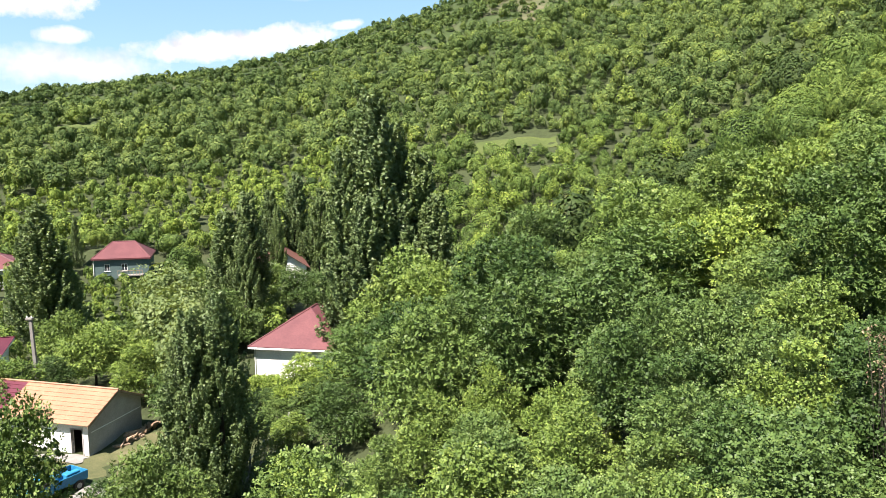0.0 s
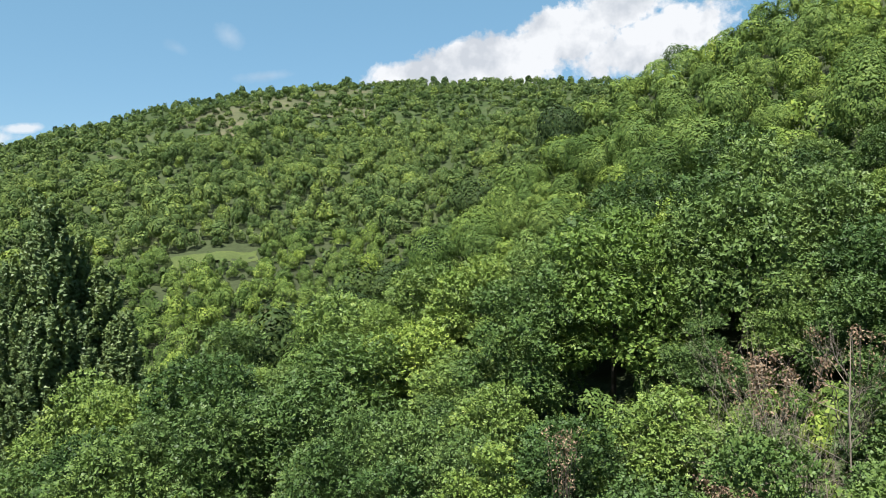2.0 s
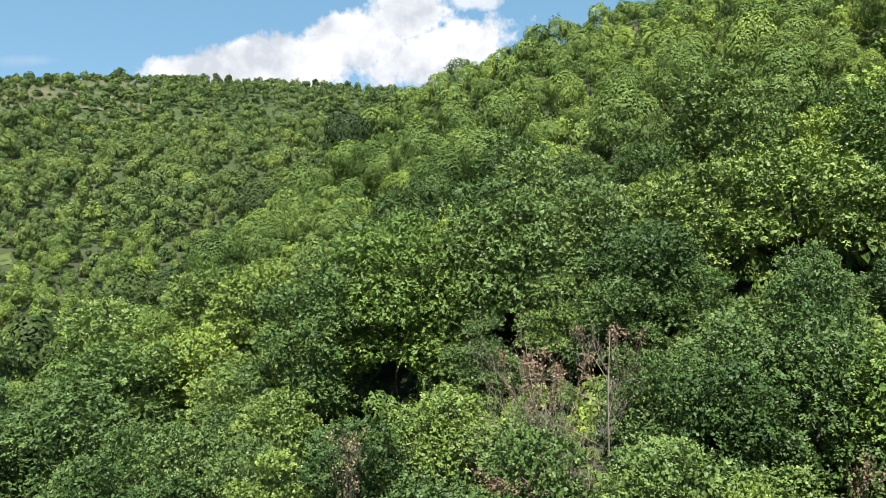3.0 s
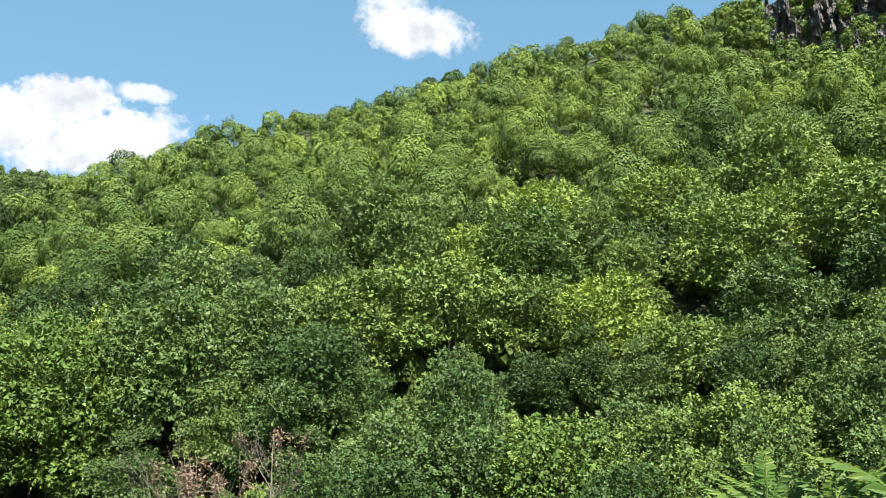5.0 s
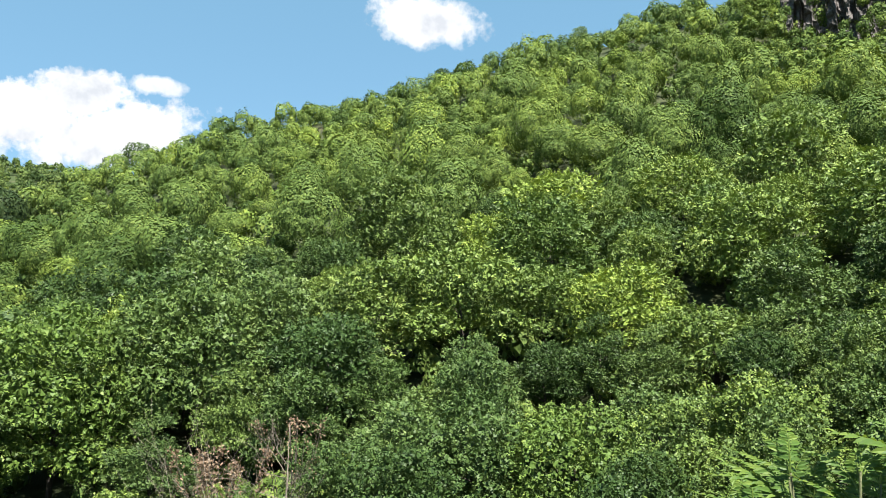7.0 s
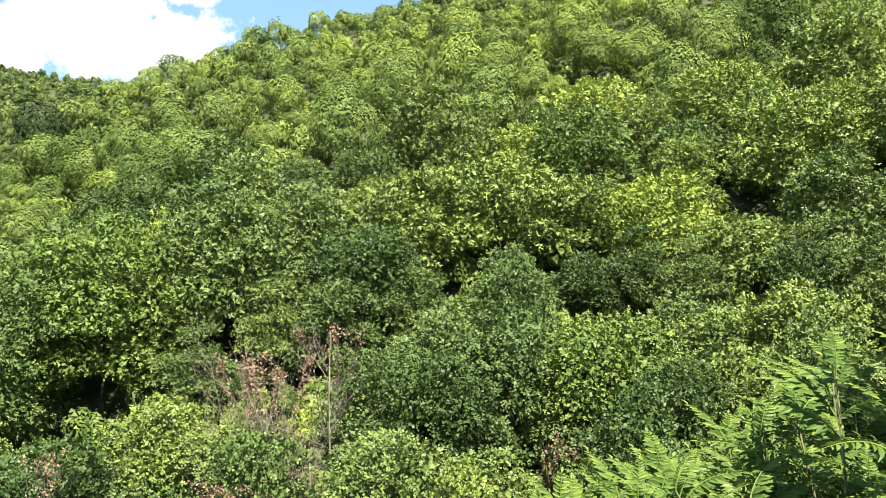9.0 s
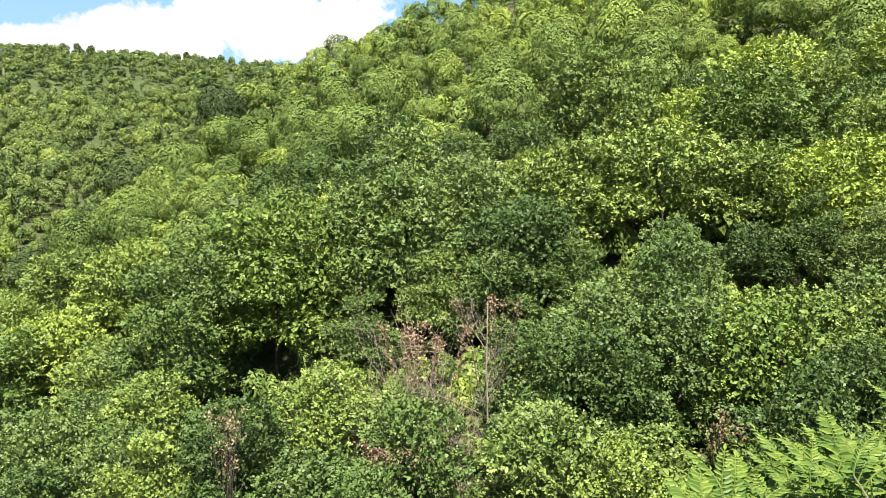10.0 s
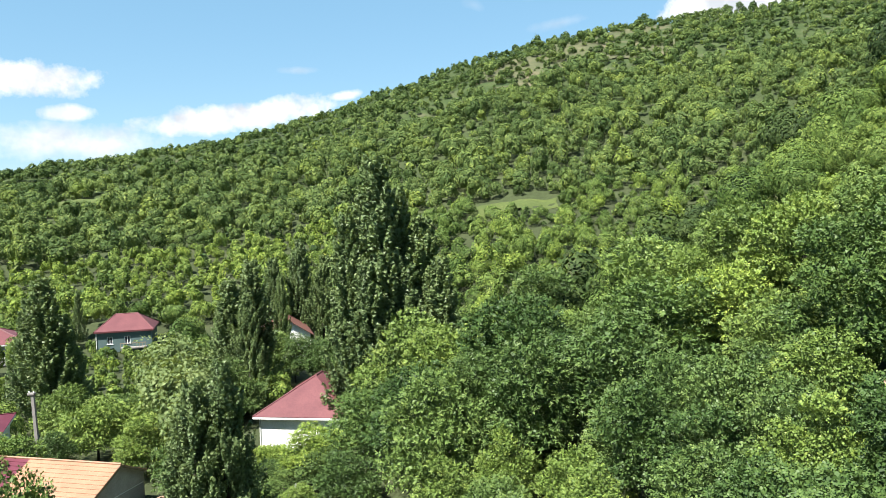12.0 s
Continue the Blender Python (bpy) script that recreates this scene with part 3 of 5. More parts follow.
NEAR, MID = [], []
for k in range(7):
    NEAR.append(make_tree("hornbeam_tree", 40 + k, 2.5 + 0.2 * (k % 3), 5.6 + 0.35 * (k % 4), 2.3 + 0.2 * (k % 2), 38, 78, 5, 0.115 + 0.012 * (k % 3), LEAF_DARK if k == 3 else LEAF,
                          "leafy hornbeam tree with layered green sprays", "tree", "near woodland trees", level=0.45 + 0.12 * (k % 4)))
for k in range(8):
    MID.append(make_tree("woodland_tree", 60 + k, 2.6 + 0.2 * (k % 4), 5.8 + 0.35 * (k % 3), 2.6 + 0.2 * (k % 2), 38, 74, 5, 0.142 + 0.012 * (k % 3), LEAF_DARK if k == 2 else LEAF_BRIGHT if k > 5 else LEAF,
                         "round-crowned woodland tree in full summer leaf on the slope", "tree", "woodland trees on the slope", tri=True, level=0.45 + 0.12 * (k % 4)))

g = np.random.default_rng(77)
used = set()


def set_tree(src, x, y, sx, sz, dz=0.0, turn=None):
    """Plants a tree, or a copy of it, on the ground."""
    m = Matrix.LocRotScale((x, y, float(land(x, y)) + dz), Euler((g.normal(0, 0.04), g.normal(0, 0.04), g.uniform(0, 6.28) if turn is None else turn)), (sx, sx, sz))
    if src.name not in used:
        used.add(src.name)
        src.matrix_basis = m
        return src
    ob = copy_thing(src, m)
    ob.matrix_basis = m
    return ob


def plant(protos, x, y, scale):
    return set_tree(protos[int(g.integers(len(protos)))], x, y, scale, scale * g.uniform(0.88, 1.15))


# the trees that stand out on the slope: azimuth, elevation of the top, distance, crown radius, variety
STANDING_OUT = [
    (33.3, 4.6, 40, 4.3, 3), (41.5, 5.2, 41, 4.4, 0), (27.0, 0.0, 38, 3.4, 3), (50.6, 4.1, 40, 3.4, 3), (59.5, 6.3, 48, 3.7, 5), (55.0, 11.2, 66, 3.4, 3),
    (65.5, 11.6, 62, 4.3, 3), (73.7, 10.0, 53, 4.2, 0), (69.0, 5.0, 46, 3.5, 2), (55.5, -5.2, 27, 2.7, 1), (62.0, -3.4, 29, 3.0, 4), (67.8, -2.4, 30, 3.4, 3),
    (77.6, 3.8, 40, 3.6, 5), (74.0, -1.2, 33, 3.2, 0), (84.0, 6.0, 45, 3.8, 1), (80.5, -1.0, 31, 3.0, 2), (36.0, -9.2, 27, 2.5, 5), (30.5, -10.5, 26, 2.4, 4),
    (40.0, -9.5, 26, 2.3, 0), (51.5, -9.5, 25, 1.9, 2),
]
spots = []
for i, (az, el, r, R, k) in enumerate(STANDING_OUT):
    x, y = r * math.sin(radians(az)), r * math.cos(radians(az))
    top = (r * math.tan(radians(el)) - float(land(x, y))) / 1.02
    lush = (R / 3.4) ** 2
    big = make_tree("hornbeam_tree", 300 + i, R, top, top * (0.42 if r > 36 and az < 60 else 0.36 if r > 36 else 0.3), int(36 * lush) + 12, int(78 + 6 * lush), 5, 0.12 if r < 36 else 0.14, LEAF_DARK if k == 3 else LEAF,
                    "large spreading hornbeam tree with layered green sprays", "tree", "tall woodland trees", tri=r > 36)
    big.matrix_basis = pose(x, y, float(land(x, y)), 0, 0, 50 * i)
    spots.append((x, y, R))


def free(x, y):
    """Room for one more tree: clear of the village, of the trees above and of the hollow under them."""
    a, r = ring_of(x, y)
    if in_village(x, y) or (27.5 < a < 31 and 29.5 < r < 36.5) or (31 < a < 57 and 31 < r < 36.5) or (43.5 < a < 50.5 and r < 33) or (58 < a < 70 and 33 < r < 36.5) or (62 < a < 67.5 and 20 < r < 27.5):
        return False
    return all((x - u) ** 2 + (y - v) ** 2 > (0.72 * R + 0.7) ** 2 for u, v, R in spots)


def under_crowns(x, y):
    """The bare, shaded floor in the hollow and beneath the tall trees."""
    a, r = ring_of(x, y)
    return (28 < a < 31 and 31 < r < 37) or any((x - u) ** 2 + (y - v) ** 2 < (0.55 * R) ** 2 for u, v, R in spots if math.hypot(u, v) > 36)


for x, y in scatter(11, 2.5, 19, 39, -12, 96, free):
    plant(NEAR, x, y, g.uniform(0.7, 0.95))
for x, y in scatter(12, 3.9, 40, 61, -4, 96, free):
    plant(MID if ring_of(x, y)[0] < 68 else MID[5:], x, y, g.uniform(0.85, 1.45))


# ---- far woods ----
def woods(name, label, seed, spacing, r0, r1, a0, a1, tufts, per, leaf, size, keep=lambda x, y: True, mat=None, nl=9, detail=300, places=None, spread=0.28, mean=0.5, tall=(0.9, 1.35)):
    """A wood too large to count: every tree a lobed dome of leaf tufts."""
    g = np.random.default_rng(seed)
    if places is None:
        P = np.array(scatter(seed, spacing, r0, r1, a0, a1, keep))
        P = np.column_stack([P, land(P[:, 0], P[:, 1])])
    else:
        P = np.array(places)
    m = len(P)
    s = size * np.clip(np.exp(g.normal(-0.1, 0.32, m)), 0.45, 1.4)
    hue = np.clip(g.normal(mean, spread, m) + 0.14 * fbm(P[:, 0], P[:, 1], 45, 3), 0, 1)
    tall = g.uniform(*tall, m)
    base = P + np.stack([np.zeros(m), np.zeros(m), s * 0.75 * tall], -1)
    V, tint, hues = domes(g, base, s, tall, hue, nl, tufts, per, leaf, detail)
    return tagged(new(name, soup(name, V, tint, hues, mat or LEAF_WOODS)), label, "woods", kind="stuff")


def clearing(x, y):
    """The two meadows on the far hillside, and a strip kept clear so the camera sees the crag."""
    a, r = ring_of(x, y)
    return (1.4 < a < 8.4 and 194 < r < 208) or (80.3 < a < 92 and 97 < r < 131) or (-26.5 < a < -22.3 and 285 < r < 306)


def sparse(x, y):
    """The stony shoulder of the far hill, where bushes stand apart."""
    a, r = ring_of(x, y)
    return 3 < a < 17 and 335 < r < 415 and math.sin(x * 12.9 + y * 7.3) > -0.15 + 0.9 * math.sin(a * 1.7) * math.sin(r * 0.09)


def crest(a):
    return float(np.interp(a, AZ, CREST_R))


def open_ground(x, y):
    return not in_village(x, y) and not clearing(x, y)


def in_gully(x, y):
    a, r = ring_of(x, y)
    return 7 < a < 31 and -6 < r - crest(a) < 11


def dry_spot(x, y):
    """The withered spot round the dead tree, and a shaded gap placed to fit the camera's view."""
    a, r = ring_of(x, y)
    return (43.5 < a < 50 and 22.5 < r < 28) or (62 < a < 67 and 21 < r < 27)


def on_near_side(x, y):
    """This side of the ridge, or just over it."""
    a, r = ring_of(x, y)
    return open_ground(x, y) and not in_gully(x, y) and (a < 33 or r < crest(a) + 14)


woods("near_slope_woods", "dense green broad-leaved woods on the near slope", 21, 4.5, 62.5, 90, -4, 97, 80, 12, 0.18, 2.9, lambda x, y: on_near_side(x, y) and free(x, y), nl=16, detail=3600)
woods("middle_slope_woods", "dense green broad-leaved woods half way up the slope", 31, 4.3, 90.5, 125, -4, 97, 60, 10, 0.22, 2.8, on_near_side, nl=14, detail=1700)
woods("gully_woods", "trees along the gully behind the spur, its shade put into dark leaf colours", 25, 3.6, 58, 200, 5, 31, 60, 11, 0.24, 3.4, in_gully, mat=LEAF_GULLY_SHADED, nl=14, detail=1300)
woods("upper_slope_woods", "dense green woods up to the ridge", 22, 3.8, 126, 205, -6, 95, 20, 8, 0.27, 2.4, on_near_side, nl=11, detail=640)
woods("terrace_scrub", "bright yellow-green scrub on the terraces behind the village", 38, 2.9, 148, 206, -34, -6, 14, 8, 0.26, 1.7, open_ground, nl=8, detail=260, mean=0.82, spread=0.2)
woods("hillside_woods", "green scrub woods on the far hillside", 23, 3.7, 206, 320, -34, 38, 11, 7, 0.36, 2.8, open_ground, mat=LEAF_HILL_HAZED, nl=9, detail=300, mean=0.5, spread=0.22)
woods("hilltop_woods", "round green bushes on the open far hilltop", 24, 4.2, 321, 405, -34, 41, 8, 6, 0.42, 2.3, lambda x, y: not sparse(x, y), mat=LEAF_HILL_HAZED, nl=6, mean=0.36, spread=0.22, detail=115, tall=(0.8, 1.1))
woods("skyline_scrub", "low even green scrub along the far skyline", 34, 3.5, 406, 446, -34, 41, 5, 5, 0.45, 1.7, lambda x, y: not sparse(x, y), mat=LEAF_HILL_HAZED, nl=5, mean=0.36, spread=0.2, detail=60)
woods("undergrowth", "low leafy undergrowth between the trees", 26, 1.25, 14, 42, -14, 98, 12, 8, 0.1, 0.8, lambda x, y: not in_village(x, y) and not under_crowns(x, y) and not dry_spot(x, y), nl=8, detail=300)
woods("slope_scrub", "low green scrub between the trees higher up", 27, 2.6, 42.5, 126, -3, 97, 6, 6, 0.22, 1.2, open_ground, nl=7, detail=170)
woods("hill_scrub", "low dull green scrub between the hillside trees", 36, 4.8, 126, 446, -34, 41, 3, 5, 0.42, 1.4, lambda x, y: open_ground(x, y) and not sparse(x, y), mat=LEAF_HILL_HAZED, nl=5, mean=0.45, detail=45)
woods("thicket", "tangled low thicket round the dead tree", 28, 0.95, 21.5, 38, 41, 52, 26, 8, 0.09, 0.5, nl=6, detail=150)

# lone trees on the skyline
for az, r, sc, k in [(69.1, 167, 0.95, 0), (75.6, 168, 0.85, 2), (77.2, 168, 0.9, 2), (59.0, 172, 0.8, 3), (14.2, 428, 1.0, 2), (19.6, 428, 0.6, 2), (20.4, 430, 0.7, 2), (21.2, 429, 0.6, 1)]:
    set_tree(MID[k], r * math.sin(radians(az)), r * math.cos(radians(az)), sc, sc)

# ---- the village in the valley ----
def box(bm, x0, x1, y0, y1, z0, z1, bevel=0.0):
    vs = [bm.verts.new((x, y, z)) for z in (z0, z1) for y in (y0, y1) for x in (x0, x1)]
    fs = [bm.faces.new([vs[i] for i in q]) for q in ((0, 2, 3, 1), (4, 5, 7, 6), (0, 1, 5, 4), (2, 6, 7, 3), (0, 4, 6, 2), (1, 3, 7, 5))]
    if bevel:
        bmesh.ops.bevel(bm, geom=list({e for f in fs for e in f.edges}), offset=bevel, segments=1, affect="EDGES")


def pierced(bm, along, at, thick, a0, a1, z0, z1, holes):
    """A wall slab with rectangular openings. along: 'x' or 'y'; at: its outer face; thick goes inwards."""
    def slab(u0, u1, w0, w1):
        if u1 - u0 > 1e-4 and w1 - w0 > 1e-4:
            lo, hi = sorted((at, at + thick))
            if along == "x":
                box(bm, u0, u1, lo, hi, w0, w1)
            else:
                box(bm, lo, hi, u0, u1, w0, w1)
    cur = a0
    for h0, h1, s, t in sorted(holes):
        slab(cur, h0, z0, z1)
        slab(h0, h1, z0, s)
        slab(h0, h1, t, z1)
        cur = h1
    slab(cur, a1, z0, z1)


def prism(bm, pts, h):
    """A sheet of thickness h under a planar outline."""
    top = [bm.verts.new(p) for p in pts]
    low = [bm.verts.new((p[0], p[1], p[2] - h)) for p in pts]
    bm.faces.new(top)
    bm.faces.new(low[::-1])
    for i in range(len(pts)):
        j = (i + 1) % len(pts)
        bm.faces.new((top[i], low[i], low[j], top[j]))


def window(parent, x, y, z0, w, h, frame_mat, open_dark=True):
    """A small window in a front wall: frame, pane and sill."""
    e = new("window")
    e.parent = parent
    bm = bmesh.new()
    t = 0.06
    for a in ((x, x + t, z0, z0 + h), (x + w - t, x + w, z0, z0 + h), (x + t, x + w - t, z0, z0 + t), (x + t, x + w - t, z0 + h - t, z0 + h), (x + w / 2 - t / 2, x + w / 2 + t / 2, z0 + t, z0 + h - t)):
        box(bm, a[0], a[1], y + 0.05, y + 0.11, a[2], a[3])
    part("window_frame", bm, frame_mat, e)
    bm = bmesh.new()
    box(bm, x + t, x + w - t, y + 0.075, y + 0.085, z0 + t, z0 + h - t)
    part("pane", bm, GLASS, e)
    bm = bmesh.new()
    box(bm, x - 0.08, x + w + 0.08, y - 0.08, y + 0.04, z0 - 0.07, z0 - 0.003)
    part("sill", bm, frame_mat, e)


def hip_house(label, at, turn, w, d, eave, rise, wall_mat, roof_mat, holes, over=0.5, hip=None, fascia=None, floor_z=-22.3):
    """A one-storey house with a hipped sheet roof. Its front looks along -y before the turn."""
    h = new("house")
    h.matrix_basis = pose(at[0], at[1], floor_z, 0, 0, turn)
    tagged(h, label, "house")
    for side in (("x", 0, 0.3, 0, w, 0, eave, holes), ("x", d, -0.3, 0, w, 0, eave, []), ("y", 0, 0.3, 0.3, d - 0.3, 0, eave, []), ("y", w, -0.3, 0.3, d - 0.3, 0, eave, [(d * 0.3, d * 0.3 + 1.1, 1.0, 2.2)])):
        bm = bmesh.new()
        pierced(bm, *side)
        part("wall", bm, wall_mat, h)
    for x0, x1, s, t in holes:
        window(h, x0, 0, s, x1 - x0, t - s, PLASTER)
    hip = hip or w / 2
    x0, x1, y0, y1, z = -over, w + over, -over, d + over, eave + 0.03
    c0, c1 = (w / 2, hip - over * 0, z + rise), (w / 2, d - hip, z + rise)
    if d <= w:
        c0, c1 = (hip, d / 2, z + rise), (w - hip, d / 2, z + rise)
        planes = [((x0, y0, z), (x1, y0, z), c1, c0), ((x1, y0, z), (x1, y1, z), c1), ((x1, y1, z), (x0, y1, z), c0, c1), ((x0, y1, z), (x0, y0, z), c0)]
    else:
        planes = [((x0, y0, z), (x1, y0, z), c0), ((x1, y0, z), (x1, y1, z), c1, c0), ((x1, y1, z), (x0, y1, z), c1), ((x0, y1, z), (x0, y0, z), c0, c1)]
    roof = new("roof")
    roof.parent = h
    for p in planes:
        bm = bmesh.new()
        prism(bm, p, 0.06)
        part("roof_slope", bm, roof_mat, roof)
    bm = bmesh.new()
    tube(bm, [c0, c1], [0.09, 0.09], 6)
    for q, c in (((x0, y0, z), c0), ((x1, y0, z), c1 if d <= w else c0), ((x1, y1, z), c1), ((x0, y1, z), c0 if d <= w else c1)):
        tube(bm, [q, c], [0.08, 0.08], 6)
    part("ridge_cap", bm, roof_mat, roof)
    bm = bmesh.new()
    for a in ((x0, x1, y0, y0 + 0.05), (x0, x1, y1 - 0.05, y1), (x0, x0 + 0.05, y0 + 0.055, y1 - 0.055), (x1 - 0.05, x1, y0 + 0.055, y1 - 0.055)):
        box(bm, a[0], a[1], a[2], a[3], z - 0.24, z - 0.065)
    part("fascia", bm, fascia or PLASTER, roof)
    bm = bmesh.new()
    box(bm, x0 + 0.06, x1 - 0.06, y0 + 0.06, y1 - 0.06, z - 0.16, z - 0.12)
    part("soffit", bm, PLASTER, roof)
    bm = bmesh.new()
    tube(bm, [(-0.06, -0.07, 0.05), (-0.06, -0.07, eave - 0.2)], [0.05, 0.05], 6)
    part("downpipe", bm, PLASTER, h)
    return h


def glass_material():
    m, nt, N, L, out = material("window_glass")
    p = N("ShaderNodeBsdfPrincipled")
    p.inputs["Base Color"].default_value = (0.03, 0.035, 0.04, 1)
    p.inputs["Roughness"].default_value = 0.06
    L(p.outputs[0], out.inputs[0])
    return m


GLASS = glass_material()
MAROON_ROOF = rough_material("maroon_sheet_roof", [(0.3, (0.072, 0.016, 0.027)), (0.7, (0.104, 0.023, 0.036))], 0.5, 7, 0.5, 0.1)
BROWN_ROOF = rough_material("brown_tile_roof", [(0.3, (0.094, 0.038, 0.029)), (0.7, (0.137, 0.058, 0.045))], 0.6, 7, 0.7, 0.2)
DRY_GRASS = rough_material("dry_grass", [(0.3, (0.047, 0.054, 0.020)), (0.55, (0.079, 0.079, 0.034)), (0.75, (0.122, 0.104, 0.061))], 0.5, 9, 0.95, 0.6, dist=0.05)
MEADOW = rough_material("meadow_grass", [(0.3, (0.040, 0.059, 0.013)), (0.6, (0.058, 0.076, 0.018)), (0.8, (0.081, 0.087, 0.029))], 0.15, 2, 0.95, 0.5, dist=0.1)

hip_house("white plastered house with a crimson hipped sheet roof among poplars", (-17.55, 72.1), -9, 7.9, 10.5, 3.15, 2.75, PLASTER, RED_ROOF,
                        [], 0.55, 4.3)
green_house = hip_house("blue-green painted house with a crimson hipped sheet roof", (-55.2, 124.0), 14, 8.2, 7.6, 3.4, 2.2, GREEN_WALL, RED_ROOF,
                        [(1.5, 2.35, 1.35, 2.5), (4.1, 4.95, 1.35, 2.5)], 0.35, 2.4, fascia=RED_ROOF)


def balcony(parent):
    b = new("balcony")
    b.parent = parent
    bm = bmesh.new()
    box(bm, 3.6, 7.4, -1.3, 0, 0.65, 0.8)
    part("deck", bm, CONCRETE, b)
    bm = bmesh.new()
    box(bm, 3.6, 7.4, -1.3, -1.24, 1.5, 1.58)
    part("rail", bm, TIMBER, b)
    for k in range(9):
        bm = bmesh.new()
        box(bm, 3.62 + k * 0.46, 3.67 + k * 0.46, -1.295, -1.245, 0.8, 1.5)
        part("baluster", bm, TIMBER, b)
    for x in (3.7, 7.2):
        bm = bmesh.new()
        box(bm, x, x + 0.12, -1.25, -1.13, 0, 0.65)
        part("post", bm, TIMBER, b)


balcony(green_house)
hip_house("grey-walled village house with a crimson hipped roof", (-71.5, 113.2), 24, 9.5, 8.5, 3.2, 2.1, GREY_RENDER, RED_ROOF, [(6.0, 6.9, 1.2, 2.3)], 0.45, 4.1)
hip_house("village house with a maroon sheet roof behind the shed", (-46.6, 62.0), 20, 9.0, 8.0, 3.7, 1.0, PLASTER, MAROON_ROOF, [(5.5, 6.5, 1.1, 2.3)], 0.5, 4.0)


def gable_house():
    """A taller house whose white gable shows between the poplars."""
    h = new("house")
    h.matrix_basis = pose(-25.7, 110.0, -22.9, 0, 0, 15)
    tagged(h, "white gabled house with a brown tiled roof between poplars", "house")
    w, d, e, r = 6.4, 9.0, 5.0, 2.1
    for side in (("x", 0, 0.3, 0, w, 0, e, [(1.2, 2.2, 2.6, 3.8), (4.2, 5.2, 2.6, 3.8)]), ("x", d, -0.3, 0, w, 0, e, []), ("y", 0, 0.3, 0.3, d - 0.3, 0, e, []), ("y", w, -0.3, 0.3, d - 0.3, 0, e, [])):
        bm = bmesh.new()
        pierced(bm, *side)
        part("wall", bm, PLASTER, h)
    for y0, y1 in ((0, 0.3), (d - 0.3, d)):
        bm = bmesh.new()
        a = [bm.verts.new(p) for p in ((0, y0, e), (w, y0, e), (w / 2, y0, e + r - 0.1))]
        b = [bm.verts.new(p) for p in ((0, y1, e), (w, y1, e), (w / 2, y1, e + r - 0.1))]
        bm.faces.new(a), bm.faces.new(b[::-1])
        for i in range(3):
            bm.faces.new((a[i], b[i], b[(i + 1) % 3], a[(i + 1) % 3]))
        part("gable", bm, PLASTER, h)
    window(h, 1.2, 0, 2.6, 1.0, 1.2, PLASTER)
    window(h, 4.2, 0, 2.6, 1.0, 1.2, PLASTER)
    roof = new("roof")
    roof.parent = h
    for s in (-1, 1):
        bm = bmesh.new()
        o = w / 2 + s * (w / 2 + 0.5)
        z = e - 0.5 * r / (w / 2)
        prism(bm, [(w / 2, -0.5, e + r), (o, -0.5, z), (o, d + 0.5, z), (w / 2, d + 0.5, e + r)], 0.09)
        part("roof_slope", bm, BROWN_ROOF, roof)
    bm = bmesh.new()
    tube(bm, [(w / 2, -0.5, e + r + 0.02), (w / 2, d + 0.5, e + r + 0.02)], [0.1, 0.1], 6)
    part("ridge_cap", bm, BROWN_ROOF, roof)


gable_house()


